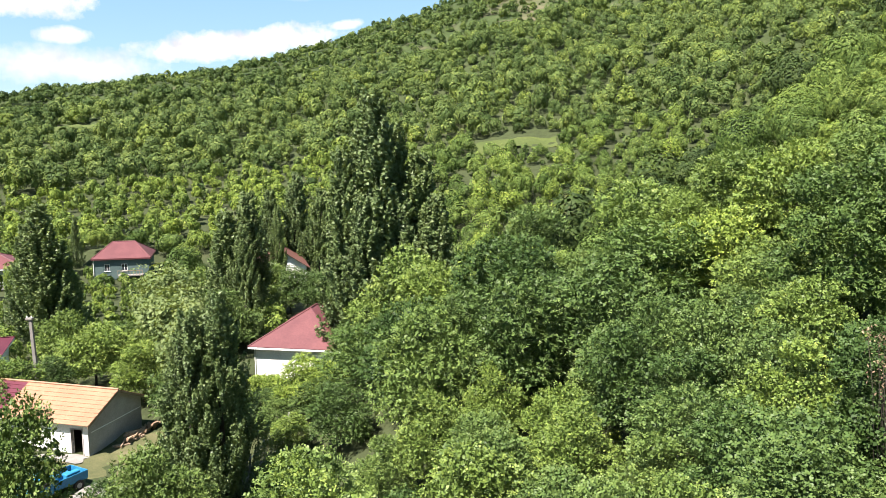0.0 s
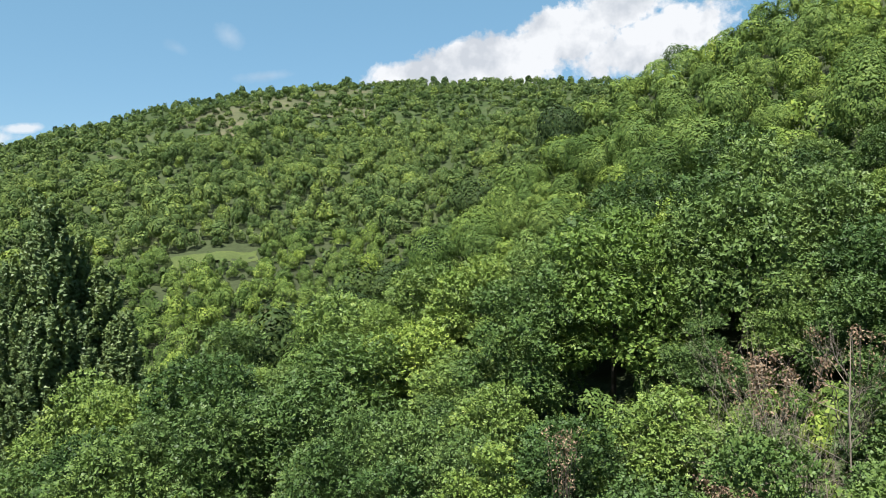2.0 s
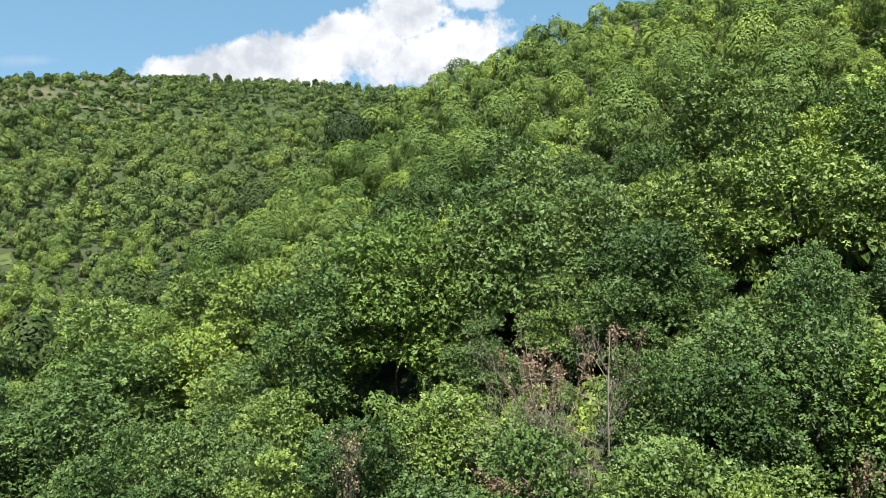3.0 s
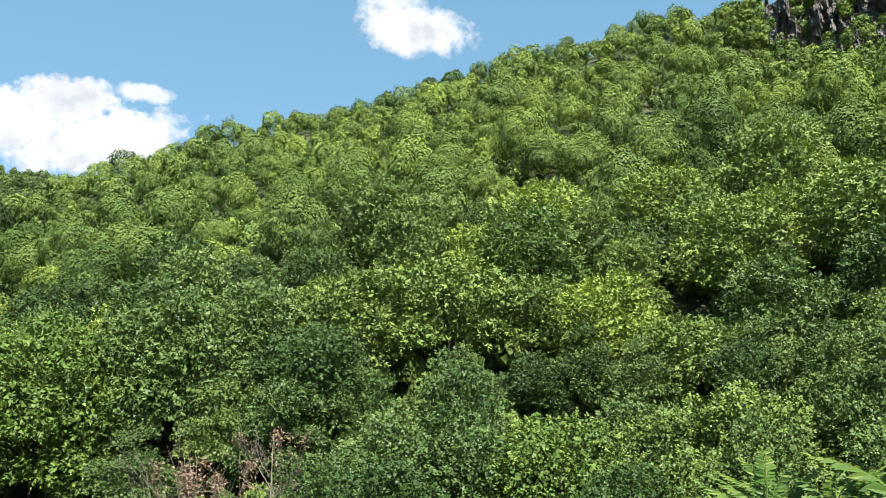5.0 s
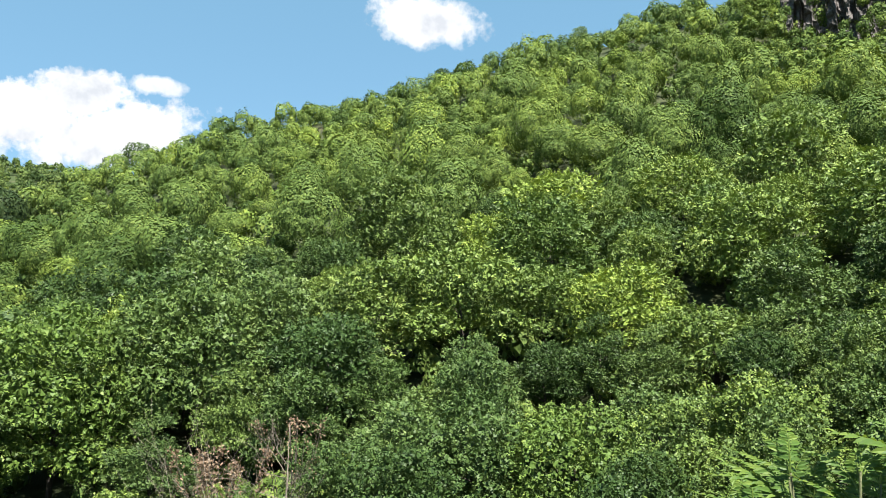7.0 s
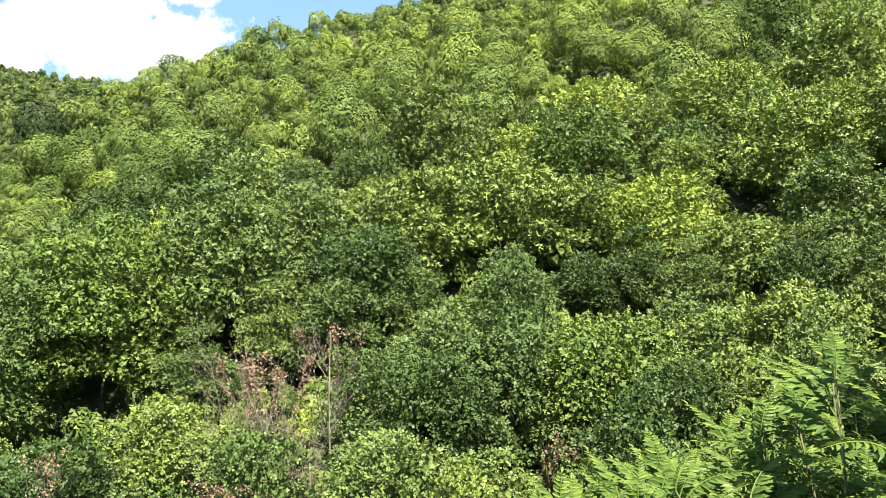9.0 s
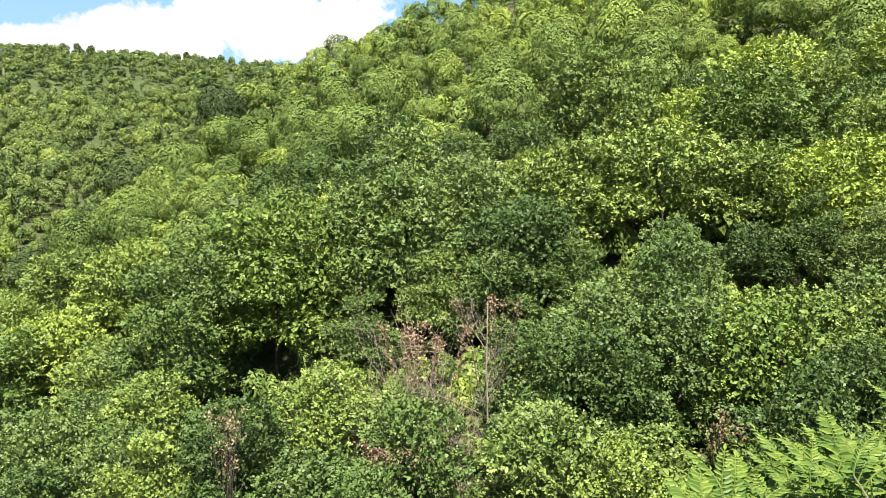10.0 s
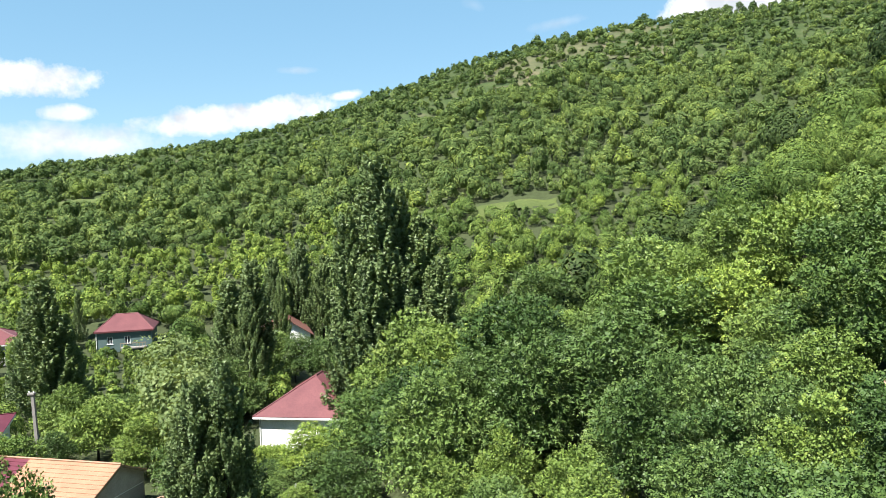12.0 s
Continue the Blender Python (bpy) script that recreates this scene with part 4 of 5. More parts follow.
# ---- the shed, its yard and what stands there ----
def shed():
    h = new("shed")
    # local x runs left along the front wall, y back along the gable
    h.matrix_basis = pose(-24.8, 52.9, -22.05, 0, 0, 0) @ pose(0, 0, 0, 0, 0, -14.5)
    tagged(h, "whitewashed block shed with an orange sheet roof", "shed")
    L1, d, e, r, xm = 11.0, 6.0, 2.62, 1.35, 7.3
    x0 = -L1
    door = (-1.35, -0.45, 0, 1.95)
    bm = bmesh.new()
    pierced(bm, "x", 0, 0.25, x0, 0, 0, e, [door])
    pierced(bm, "x", d, -0.25, x0, 0, 0, e, [])
    part("front_wall", bm, PLASTER, h, "whitewashed front wall")
    for xa, xb in ((x0, x0 + 0.25), (-0.25, 0.002)):
        bm = bmesh.new()
        prof = [(0.25, 0), (d - 0.25, 0), (d - 0.25, e), (d - 0.25, e + 0.1), (d / 2, e + r - 0.08), (0.25, e + 0.1)]
        if xb > 0:
            prof = [(0.0, 0), (d, 0), (d, e), (d / 2, e + r - 0.1), (0.0, e)]
            xa, xb = 0.003, 0.03
        a = [bm.verts.new((xa, y, z)) for y, z in prof]
        b = [bm.verts.new((xb, y, z)) for y, z in prof]
        bm.faces.new(a), bm.faces.new(b[::-1])
        for i in range(len(prof)):
            j = (i + 1) % len(prof)
            bm.faces.new((a[i], b[i], b[j], a[j]))
        part("gable_wall", bm, GREY_RENDER, h, "grey rendered gable wall")
    # roof: overlapping courses of sheet, orange to the gable and maroon beyond
    roof = new("roof")
    roof.parent = h
    over, rows = 0.45, 9
    ang_drop = r / (d / 2)
    for side in (0, 1):
        for k in range(rows):
            t0, t1 = k / rows, (k + 1) / rows
            span = d / 2 + over
            ya, yb = -over + span * t0, -over + span * t1
            za, zb = e - over * ang_drop + span * ang_drop * t0 + 0.05, e - over * ang_drop + span * ang_drop * t1 + 0.012
            if side:
                ya, yb = d - ya, d - yb
            for xa, xb, mat in ((-xm, 0.4, ORANGE_ROOF), (x0 - 0.3, -xm - 0.01, MAROON_ROOF)):
                bm = bmesh.new()
                prism(bm, [(xa, ya, za), (xb, ya, za), (xb, yb, zb), (xa, yb, zb)], 0.035)
                part("roof_sheet", bm, mat, roof)
    bm = bmesh.new()
    tube(bm, [(x0 - 0.3, d / 2, e + r + 0.05), (0.4, d / 2, e + r + 0.05)], [0.09, 0.09], 6)
    part("ridge_cap", bm, ORANGE_ROOF, roof)
    for s in (0, 1):
        bm = bmesh.new()
        y = -over if s == 0 else d + over
        z = e - over * ang_drop - 0.02
        prism(bm, [(0.36, y, z), (0.41, y, z), (0.41, d / 2, e + r - 0.03), (0.36, d / 2, e + r - 0.03)], 0.16)
        part("barge_board", bm, TIMBER, roof)
    # the doorway: frame, ajar leaf
    dr = new("door")
    dr.parent = h
    bm = bmesh.new()
    for a in ((door[0] - 0.07, door[0], 0, 2.02), (door[1], door[1] + 0.07, 0, 2.02), (door[0], door[1], 1.95, 2.02)):
        box(bm, a[0], a[1], -0.04, 0.2, a[2], a[3])
    part("door_frame", bm, GREY_RENDER, dr)
    bm = bmesh.new()
    box(bm, 0, 0.86, 0, 0.04, 0.03, 1.92)
    for k in range(4):
        box(bm, 0.04, 0.82, -0.02, -0.002, 0.25 + k * 0.45, 0.33 + k * 0.45)
    leaf = part("door_leaf", bm, TIMBER, dr)
    leaf.matrix_basis = pose(door[1] - 0.02, 0.12, 0, 0, 0, 125)
    bm = bmesh.new()
    tube(bm, [(0.05, 0.3, 1.7), (0.05, d - 0.15, 1.72)], [0.025, 0.025], 6)
    part("pipe", bm, PLASTER, h, "white pipe across the gable")
    bm = bmesh.new()
    prism(bm, [(-8.9, -1.5, 2.1), (-6.6, -1.5, 2.1), (-6.4, 0.0, 2.5), (-8.9, 0.0, 2.5)], 0.04)
    part("awning", bm, STEEL, h, "pale sheet awning")
    return h


shed()


def slab_on_ground(name, label, pts, mat, lift=0.05, thick=0.4, category="pavement"):
    bm = bmesh.new()
    n = 14
    (ax, ay), (bx, by), (cx, cy), (dx, dy) = pts
    grid = []
    for i in range(n + 1):
        row = []
        for j in range(n + 1):
            u, v = i / n, j / n
            jig = 0.12 if i in (0, n) or j in (0, n) else 0
            x = (1 - u) * ((1 - v) * ax + v * dx) + u * ((1 - v) * bx + v * cx) + jig * math.sin(9 * v + 5 * u)
            y = (1 - u) * ((1 - v) * ay + v * dy) + u * ((1 - v) * by + v * cy) + jig * math.cos(8 * u + 7 * v)
            row.append(bm.verts.new((x, y, float(land(x, y)) + lift)))
        grid.append(row)
    for i in range(n):
        for j in range(n):
            bm.faces.new((grid[i][j], grid[i + 1][j], grid[i + 1][j + 1], grid[i][j + 1]))
    return tagged(part(name, bm, mat, smooth=True), label, category, kind="structure")


slab_on_ground("yard", "dry trodden grass yard beside the shed", [(-38, 40), (-17.5, 40), (-18.5, 60), (-36, 58)], DRY_GRASS, 0.03, category="yard")
slab_on_ground("path", "worn pale concrete path past the shed", [(-24.5, 41), (-20.3, 41.5), (-19.6, 47.5), (-22.6, 48.5)], CONCRETE, 0.07, category="path")
slab_on_ground("threshold", "pale concrete apron before the shed wall", [(-32.5, 53.2), (-24.9, 51.3), (-24.7, 52.6), (-32, 54.6)], CONCRETE, 0.06)
slab_on_ground("meadow", "pale green mown meadow among the woods", [(6, 198), (28, 196.5), (28.6, 203.5), (6.3, 205)], MEADOW, 0.35, category="meadow")
slab_on_ground("meadow", "pale green meadow on the far hillside", [(-126, 255), (-110, 264), (-117, 282), (-135, 273)], MEADOW, 0.5, category="meadow")

STONY = rough_material("stony_scrub", [(0.3, (0.039, 0.049, 0.020)), (0.55, (0.062, 0.066, 0.030)), (0.72, (0.104, 0.090, 0.055))], 0.09, 0.9, 0.95, 0.6, dist=0.2)
slab_on_ground("stony_slope", "pale stony scrub on the shoulder of the hill", [(15, 340), (95, 325), (115, 398), (20, 420)], STONY, 0.4, category="slope")


SPLIT_WOOD = rough_material("split_firewood", [(0.3, (0.20, 0.13, 0.085)), (0.7, (0.36, 0.25, 0.17))], 3, 30, 0.85, 0.4, (1, 1, 0.2))


def log_pile():
    g = np.random.default_rng(5)
    e = new("firewood_pile")
    e.matrix_basis = pose(-24.0, 54.4, -22.0, 0, 0, -14.5)
    tagged(e, "untidy pile of split firewood against the gable", "firewood")
    for k in range(40):
        bm = bmesh.new()
        ln, r = g.uniform(0.5, 1.9), g.uniform(0.05, 0.12)
        tube(bm, [(0, -ln / 2, 0), (0.02, 0, 0.01), (0, ln / 2, 0)], [r, r * 1.05, r * 0.9], 6)
        p = part("log", bm, TIMBER if k % 3 == 0 else SPLIT_WOOD, e)
        row = k % 3
        p.matrix_basis = pose(0.45 + 0.25 * g.uniform(0, 2), g.uniform(0.4, 4.6), 0.12 + 0.17 * row, g.uniform(-8, 8), 0, g.uniform(-35, 35))


log_pile()


def pickup_truck():
    """A small blue farm truck: cab, open bed, wheels."""
    t = new("pickup_truck")
    t.matrix_basis = pose(-24.4, 46.6, -21.95, 0, 0, -28)
    tagged(t, "bright blue small farm truck parked by the yard", "truck")
    bm = bmesh.new()
    box(bm, -0.8, 0.8, -0.2, 2.1, 0.55, 0.63, 0.02)
    for a in ((-0.82, -0.77, -0.2, 2.1), (0.77, 0.82, -0.2, 2.1), (-0.77, 0.77, 2.05, 2.1), (-0.77, 0.77, -0.2, -0.15)):
        box(bm, *a, 0.63, 1.12, 0.01)
    part("bed", bm, BLUE, t)
    bm = bmesh.new()
    prof = [(-2.0, 0.45), (-0.28, 0.45), (-0.28, 1.05), (-0.4, 1.62), (-1.15, 1.62), (-1.5, 1.08), (-2.0, 0.98)]
    a = [bm.verts.new((-0.8, y, z)) for y, z in prof]
    b = [bm.verts.new((0.8, y, z)) for y, z in prof]
    bm.faces.new(a), bm.faces.new(b[::-1])
    for i in range(len(prof)):
        j = (i + 1) % len(prof)
        bm.faces.new((a[i], b[i], b[j], a[j]))
    bmesh.ops.bevel(bm, geom=bm.edges[:], offset=0.05, segments=2, affect="EDGES")
    cab = part("cab", bm, BLUE, t)
    for pts in ([(-0.68, -1.19, 1.56), (0.68, -1.19, 1.56), (0.68, -1.5, 1.12), (-0.68, -1.5, 1.12)],):
        bm = bmesh.new()
        f = [bm.verts.new((p[0], p[1] - 0.03, p[2] + 0.02)) for p in pts]
        k = [bm.verts.new((p[0], p[1] - 0.005, p[2] + 0.005)) for p in pts]
        bm.faces.new(f), bm.faces.new(k[::-1])
        for i in range(4):
            bm.faces.new((f[i], k[i], k[(i + 1) % 4], f[(i + 1) % 4]))
        part("windscreen", bm, GLASS, cab)
    for s in (-1, 1):
        bm = bmesh.new()
        box(bm, s * 0.805, s * 0.815, -1.25, -0.5, 1.1, 1.5) if s > 0 else box(bm, -0.815, -0.805, -1.25, -0.5, 1.1, 1.5)
        part("side_window", bm, GLASS, cab)
    for x in (-0.78, 0.78):
        for y in (-1.3, 1.4):
            wheel = new("wheel")
            wheel.parent = t
            wheel.matrix_basis = pose(x, y, 0.33)
            bm = bmesh.new()
            tube(bm, [(-0.1, 0, 0), (-0.08, 0, 0), (0.08, 0, 0), (0.1, 0, 0)], [0.27, 0.33, 0.33, 0.27], 18)
            part("tyre", bm, DARK, wheel)
            bm = bmesh.new()
            tube(bm, [(-0.108, 0, 0), (0.108, 0, 0)], [0.18, 0.18], 14)
            part("rim", bm, STEEL, wheel)
    for k in range(3):
        bm = bmesh.new()
        box(bm, -0.7 + k * 0.48, -0.3 + k * 0.48, 0.1 + 0.3 * k, 1.2 + 0.25 * k, 0.64, 1.0 + 0.12 * k, 0.05)
        part("load", bm, BLUE, t, "bundle under blue sheeting")


pickup_truck()


def utility_pole():
    p = new("utility_pole")
    p.matrix_basis = pose(-32.1, 60.9, -22.1, 0.5, -2.0, 0)
    tagged(p, "square tapered concrete utility pole", "pole")
    bm = bmesh.new()
    tube(bm, [(0, 0, -0.3), (0, 0, 8.05)], [0.22, 0.15], 4)
    part("shaft", bm, CONCRETE, p)
    bm = bmesh.new()
    box(bm, -0.34, 0.2, -0.18, 0.18, 8.05, 8.22, 0.02)
    part("head", bm, CONCRETE, p)
    for x in (-0.25, 0.1):
        bm = bmesh.new()
        tube(bm, [(x, 0, 8.22), (x, 0, 8.3), (x, 0, 8.36)], [0.03, 0.05, 0.03], 8)
        part("insulator", bm, PLASTER, p)


utility_pole()


def bar_fence():
    f = new("fence")
    a, b = Vector((-14.0, 43.4, 0)), Vector((-10.9, 53.6, 0))
    n = (b - a)
    ln = n.length
    f.matrix_basis = pose(a.x, a.y, 0, 0, 0, math.degrees(math.atan2(n.y, n.x)))
    tagged(f, "grey steel bar fence along the orchard edge", "fence")
    q = n / ln

    def ground_at(s):
        return float(land(a.x + q.x * s, a.y + q.y * s))
    for k in range(7):
        s = k * ln / 6
        bm = bmesh.new()
        box(bm, s - 0.04, s + 0.04, -0.04, 0.04, ground_at(s) - 0.2, ground_at(s) + 1.75)
        part("post", bm, STEEL, f)
    for h in (0.35, 1.4):
        bm = bmesh.new()
        tube(bm, [(i * ln / 12, 0.0, ground_at(i * ln / 12) + h) for i in range(13)], [0.025] * 13, 4)
        part("rail", bm, STEEL, f)
    k, s = 0, 0.17
    while s < ln:
        bm = bmesh.new()
        box(bm, s - 0.012, s + 0.012, 0.03, 0.054, ground_at(s) + 0.1, ground_at(s) + 1.65)
        part("bar", bm, STEEL, f)
        s += 0.17


bar_fence()

# ---- trees of the village ----
POPLARS = [  # x, y, height, crown radius
    (-6.3, 75.6, 26.2, 4.2), (-8.9, 74.2, 21.5, 3.2), (-2.4, 76.8, 20.5, 3.8), (-4.6, 78.2, 23.5, 3.8), (-7.8, 77.5, 23.0, 3.4), (-3.6, 74.2, 17.0, 3.3), (-0.9, 75.0, 16.5, 3.2), (-6.6, 73.4, 17.0, 3.0),
    (-23.3, 122.8, 17.2, 3.2), (-21.9, 89.2, 16.2, 3.0), (-23.8, 86.6, 14.5, 3.0), (-19.1, 120.5, 14.8, 3.0), (-26.4, 120.0, 14.8, 2.8), (-25.4, 91.0, 14.0, 2.6), (-21.6, 85.0, 13.0, 2.4), (-21.9, 104.6, 13.4, 1.7),
    (-13.3, 45.6, 12.8, 2.5), (-14.7, 44.8, 12.0, 2.5), (-14.9, 46.8, 10.5, 2.2),
    (-43.0, 84.6, 15.5, 3.4), (-45.6, 86.0, 13.0, 2.8), (-41.4, 87.0, 11.0, 2.4), (-60.5, 129.5, 8.4, 1.3),
]
protos = [make_poplar("poplar_tree", 90 + k, 2.3, 18.0 if k < 3 else 12.5, 290 if k < 3 else 250, 130, 0.19 if k < 3 else 0.14, LEAF_POPLAR, "tall dark green columnar poplar in full leaf", "village poplars") for k in range(5)]
for i, (x, y, h, R) in enumerate(POPLARS):
    src = protos[i % 3] if h > 13.5 else protos[3 + i % 2]
    Rp, Hp = src["size"]
    set_tree(src, x, y, R / Rp, h / Hp)


def make_willow(seed, R, H, zc):
    gg = np.random.default_rng(seed)
    tree = new("willow_tree")
    part("trunk", trunk_bm(gg, zc + H * 0.4, 0.16, 6, R * 0.6), BARK, tree, smooth=True)
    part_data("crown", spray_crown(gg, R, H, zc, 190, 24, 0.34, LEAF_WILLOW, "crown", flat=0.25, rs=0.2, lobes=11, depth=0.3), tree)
    return tagged(tree, "pale grey-green willow with a loose rounded crown", "willow", "village willows")


for k, (x, y, R, top) in enumerate([(-28.4, 80.0, 4.2, 10.6), (-21.6, 65.0, 3.3, 10.2), (-25.0, 71.5, 3.4, 9.2), (-19.6, 60.5, 2.8, 8.4), (-28.9, 84.0, 2.8, 8.6)]):
    t = make_willow(130 + k, R, top * 0.5, top * 0.52)
    t.matrix_basis = pose(x, y, float(land(x, y)), 0, 0, 40 * k)

# garden trees and bushes by the yard
for x, y, s, h in [(-18.9, 32.4, 1.15, 9.6), (-21.5, 34.2, 0.9, 7.0), (-15.4, 39.6, 0.9, 6.4), (-13.6, 39.0, 0.95, 5.4), (-18.0, 40.6, 0.7, 4.2), (-16.8, 52.6, 0.8, 5.2), (-10.4, 51.0, 0.6, 2.6), (-9.0, 54.5, 0.75, 3.2), (-12.0, 54.8, 0.7, 2.6), (-14.6, 55.6, 0.7, 2.6), (-11.0, 57.4, 0.8, 3.0), (-14.0, 59.4, 0.7, 2.8), (-10.2, 47.5, 0.5, 2.0)]:
    src = NEAR[int(g.integers(len(NEAR)))]
    set_tree(src, x, y, s, h / src["size"][1])

for x, y, s, h in [(-19.6, 100.0, 1.0, 6.4), (-17.0, 99.4, 1.0, 6.2), (-22.3, 100.6, 1.0, 6.6), (-24.5, 101.5, 1.0, 6.6), (-15.0, 97.5, 1.0, 6.2), (-33.6, 59.0, 1.0, 5.8), (-36.2, 60.4, 1.0, 5.6)]:
    src = MID[int(g.integers(len(MID)))]
    set_tree(src, x, y, s, h / src["size"][1])

HOUSES = [(-14, 77, 8.5), (-51.5, 128.5, 8.6), (-67, 118, 9), (-42, 66, 8), (-20.5, 113, 7), (-29, 57, 8.5)]


def garden(x, y):
    """Room for an orchard tree between the houses, low where a house shows over it."""
    a, r = ring_of(x, y)
    if any((x - u) ** 2 + (y - v) ** 2 < c * c for u, v, c in HOUSES):
        return False
    if (-40 < a < -17 and r < 59) or (-18 < a < -9.5 and r < 57):
        return False
    return all((x - p[0]) ** 2 + (y - p[1]) ** 2 > 4 for p in POPLARS)


def room_above(x, y):
    """Height left for a tree under the sight line to the walls behind."""
    a, r = ring_of(x, y)
    if -16 < a < -7 and r < 73:
        return -math.tan(radians(16.4)) * r + 22.2
    if -12.5 < a < -8 and 73 <= r < 110:
        return -math.tan(radians(9.9)) * r + 22
    if -26 < a < -19.5 and r < 140:
        return -math.tan(radians(9.6)) * r + 22
    if -30 < a < -26 and r < 116:
        return -math.tan(radians(9.2)) * r + 22
    return 9.0


for x, y in scatter(14, 3.6, 46, 84, -46, -2, lambda x, y: garden(x, y) and in_village(x, y)):
    src = MID[int(g.integers(len(MID)))]
    h = min(src["size"][1] * g.uniform(0.7, 1.1), room_above(x, y))
    if h > 1.0:
        set_tree(src, x, y, max(0.55, min(1.1, h / src["size"][1] * 1.15)), h / src["size"][1])

woods("orchard_trees", "small green orchard trees between the far houses", 15, 3.5, 85, 150, -46, -2, 24, 9, 0.22, 2.1, lambda x, y: garden(x, y) and in_village(x, y) and room_above(x, y) > 7.4, detail=1000)


def low_garden(x, y):
    a, r = ring_of(x, y)
    return in_village(x, y) and garden(x, y) and room_above(x, y) > 2.7 and not (-23 < a < -21.6 and 105 < r < 112)


woods("garden_shrubs", "low green shrubs and vines in the gardens below the house", 16, 1.7, 88, 128, -28, -19, 14, 8, 0.2, 0.95, low_garden, nl=6, detail=110, mean=0.55)
woods("garden_hedges", "low clipped green hedges and bushes before the house", 18, 1.5, 108, 140, -28, -19, 8, 7, 0.18, 0.75, lambda x, y: in_village(x, y) and math.hypot(x + 50.6, y - 128.6) > 6.6 and math.hypot(x + 67, y - 118) > 8, nl=4, detail=110, mean=0.5)

# ---- the foreground tree of heaven ----
def pinnate_leaf(seed, length, pairs):
    """One feathery leaf along +x: an arching rachis with paired lance-shaped leaflets."""
    gg = np.random.default_rng(seed)
    V, F, T = [], [], []

    def spine(t):
        return np.array([length * t * (1 - 0.10 * t), 0.0, length * (0.30 * t - 0.62 * t * t)])

    def blade(base, axis, normal, L, W, tint):
        axis, normal = axis / np.linalg.norm(axis), normal / np.linalg.norm(normal)
        side = np.cross(normal, axis)
        k = len(V)
        up = normal * W * 0.22
        mid = [base, base + axis * L * 0.35 - normal * L * 0.0, base + axis * L * 0.72 - normal * L * 0.05, base + axis * L - normal * L * 0.16]
        V.extend([mid[0], mid[1] + side * W * 0.5 + up, mid[1], mid[1] - side * W * 0.5 + up, mid[2] + side * W * 0.36 + up * 0.7, mid[2], mid[2] - side * W * 0.36 + up * 0.7, mid[3]])
        F.extend([(k, k + 2, k + 1), (k, k + 3, k + 2), (k + 1, k + 2, k + 5, k + 4), (k + 2, k + 3, k + 6, k + 5), (k + 4, k + 5, k + 7), (k + 5, k + 6, k + 7)])
        T.extend([tint] * 8)
    for i in range(12):
        a, b = spine(i / 12), spine((i + 1) / 12)
        k, w = len(V), 0.006 * (1.2 - i / 12)
        V.extend([a + (0, w, 0), a - (0, w, 0), a + (0, 0, w * 1.5), b + (0, w, 0), b - (0, w, 0), b + (0, 0, w * 1.5)])
        F.extend([(k, k + 3, k + 5, k + 2), (k + 2, k + 5, k + 4, k + 1), (k + 1, k + 4, k + 3, k)])
        T.extend([0.75] * 6)
    for i in range(pairs):
        t = 0.2 + 0.78 * i / (pairs - 1)
        p = spine(t)
        tang = spine(min(1, t + 0.02)) - spine(t - 0.02)
        L = length * 0.21 * math.sin(math.pi * (0.22 + 0.66 * t)) * gg.uniform(0.85, 1.1)
        for s in (-1, 1):
            axis = np.array([0.45, s * 0.95, -0.42]) + gg.normal(0, 0.12, 3)
            nrm = np.array([0.15, s * 0.45, 1.0]) + gg.normal(0, 0.18, 3)
            blade(p, axis, nrm, L, L * 0.36, float(np.clip(0.35 + 0.4 * t + gg.normal(0, 0.1), 0, 1)))
    blade(spine(1.0), np.array([1, 0, -0.6]), np.array([0.4, 0, 1.0]), length * 0.15, length * 0.05, 0.8)
    me = bpy.data.meshes.new("leaf")
    me.from_pydata([tuple(v) for v in V], [], F)
    at = me.attributes.new("tint", "FLOAT", "POINT")
    at.data.foreach_set("value", np.array(T, np.float32))
    me.materials.append(LEAF_SUMAC)
    me.update()
    return me


STALK = rough_material("green_brown_stalk", [(0.3, (0.05, 0.065, 0.025)), (0.7, (0.10, 0.10, 0.045))], 6, 40, 0.7, 0.3)


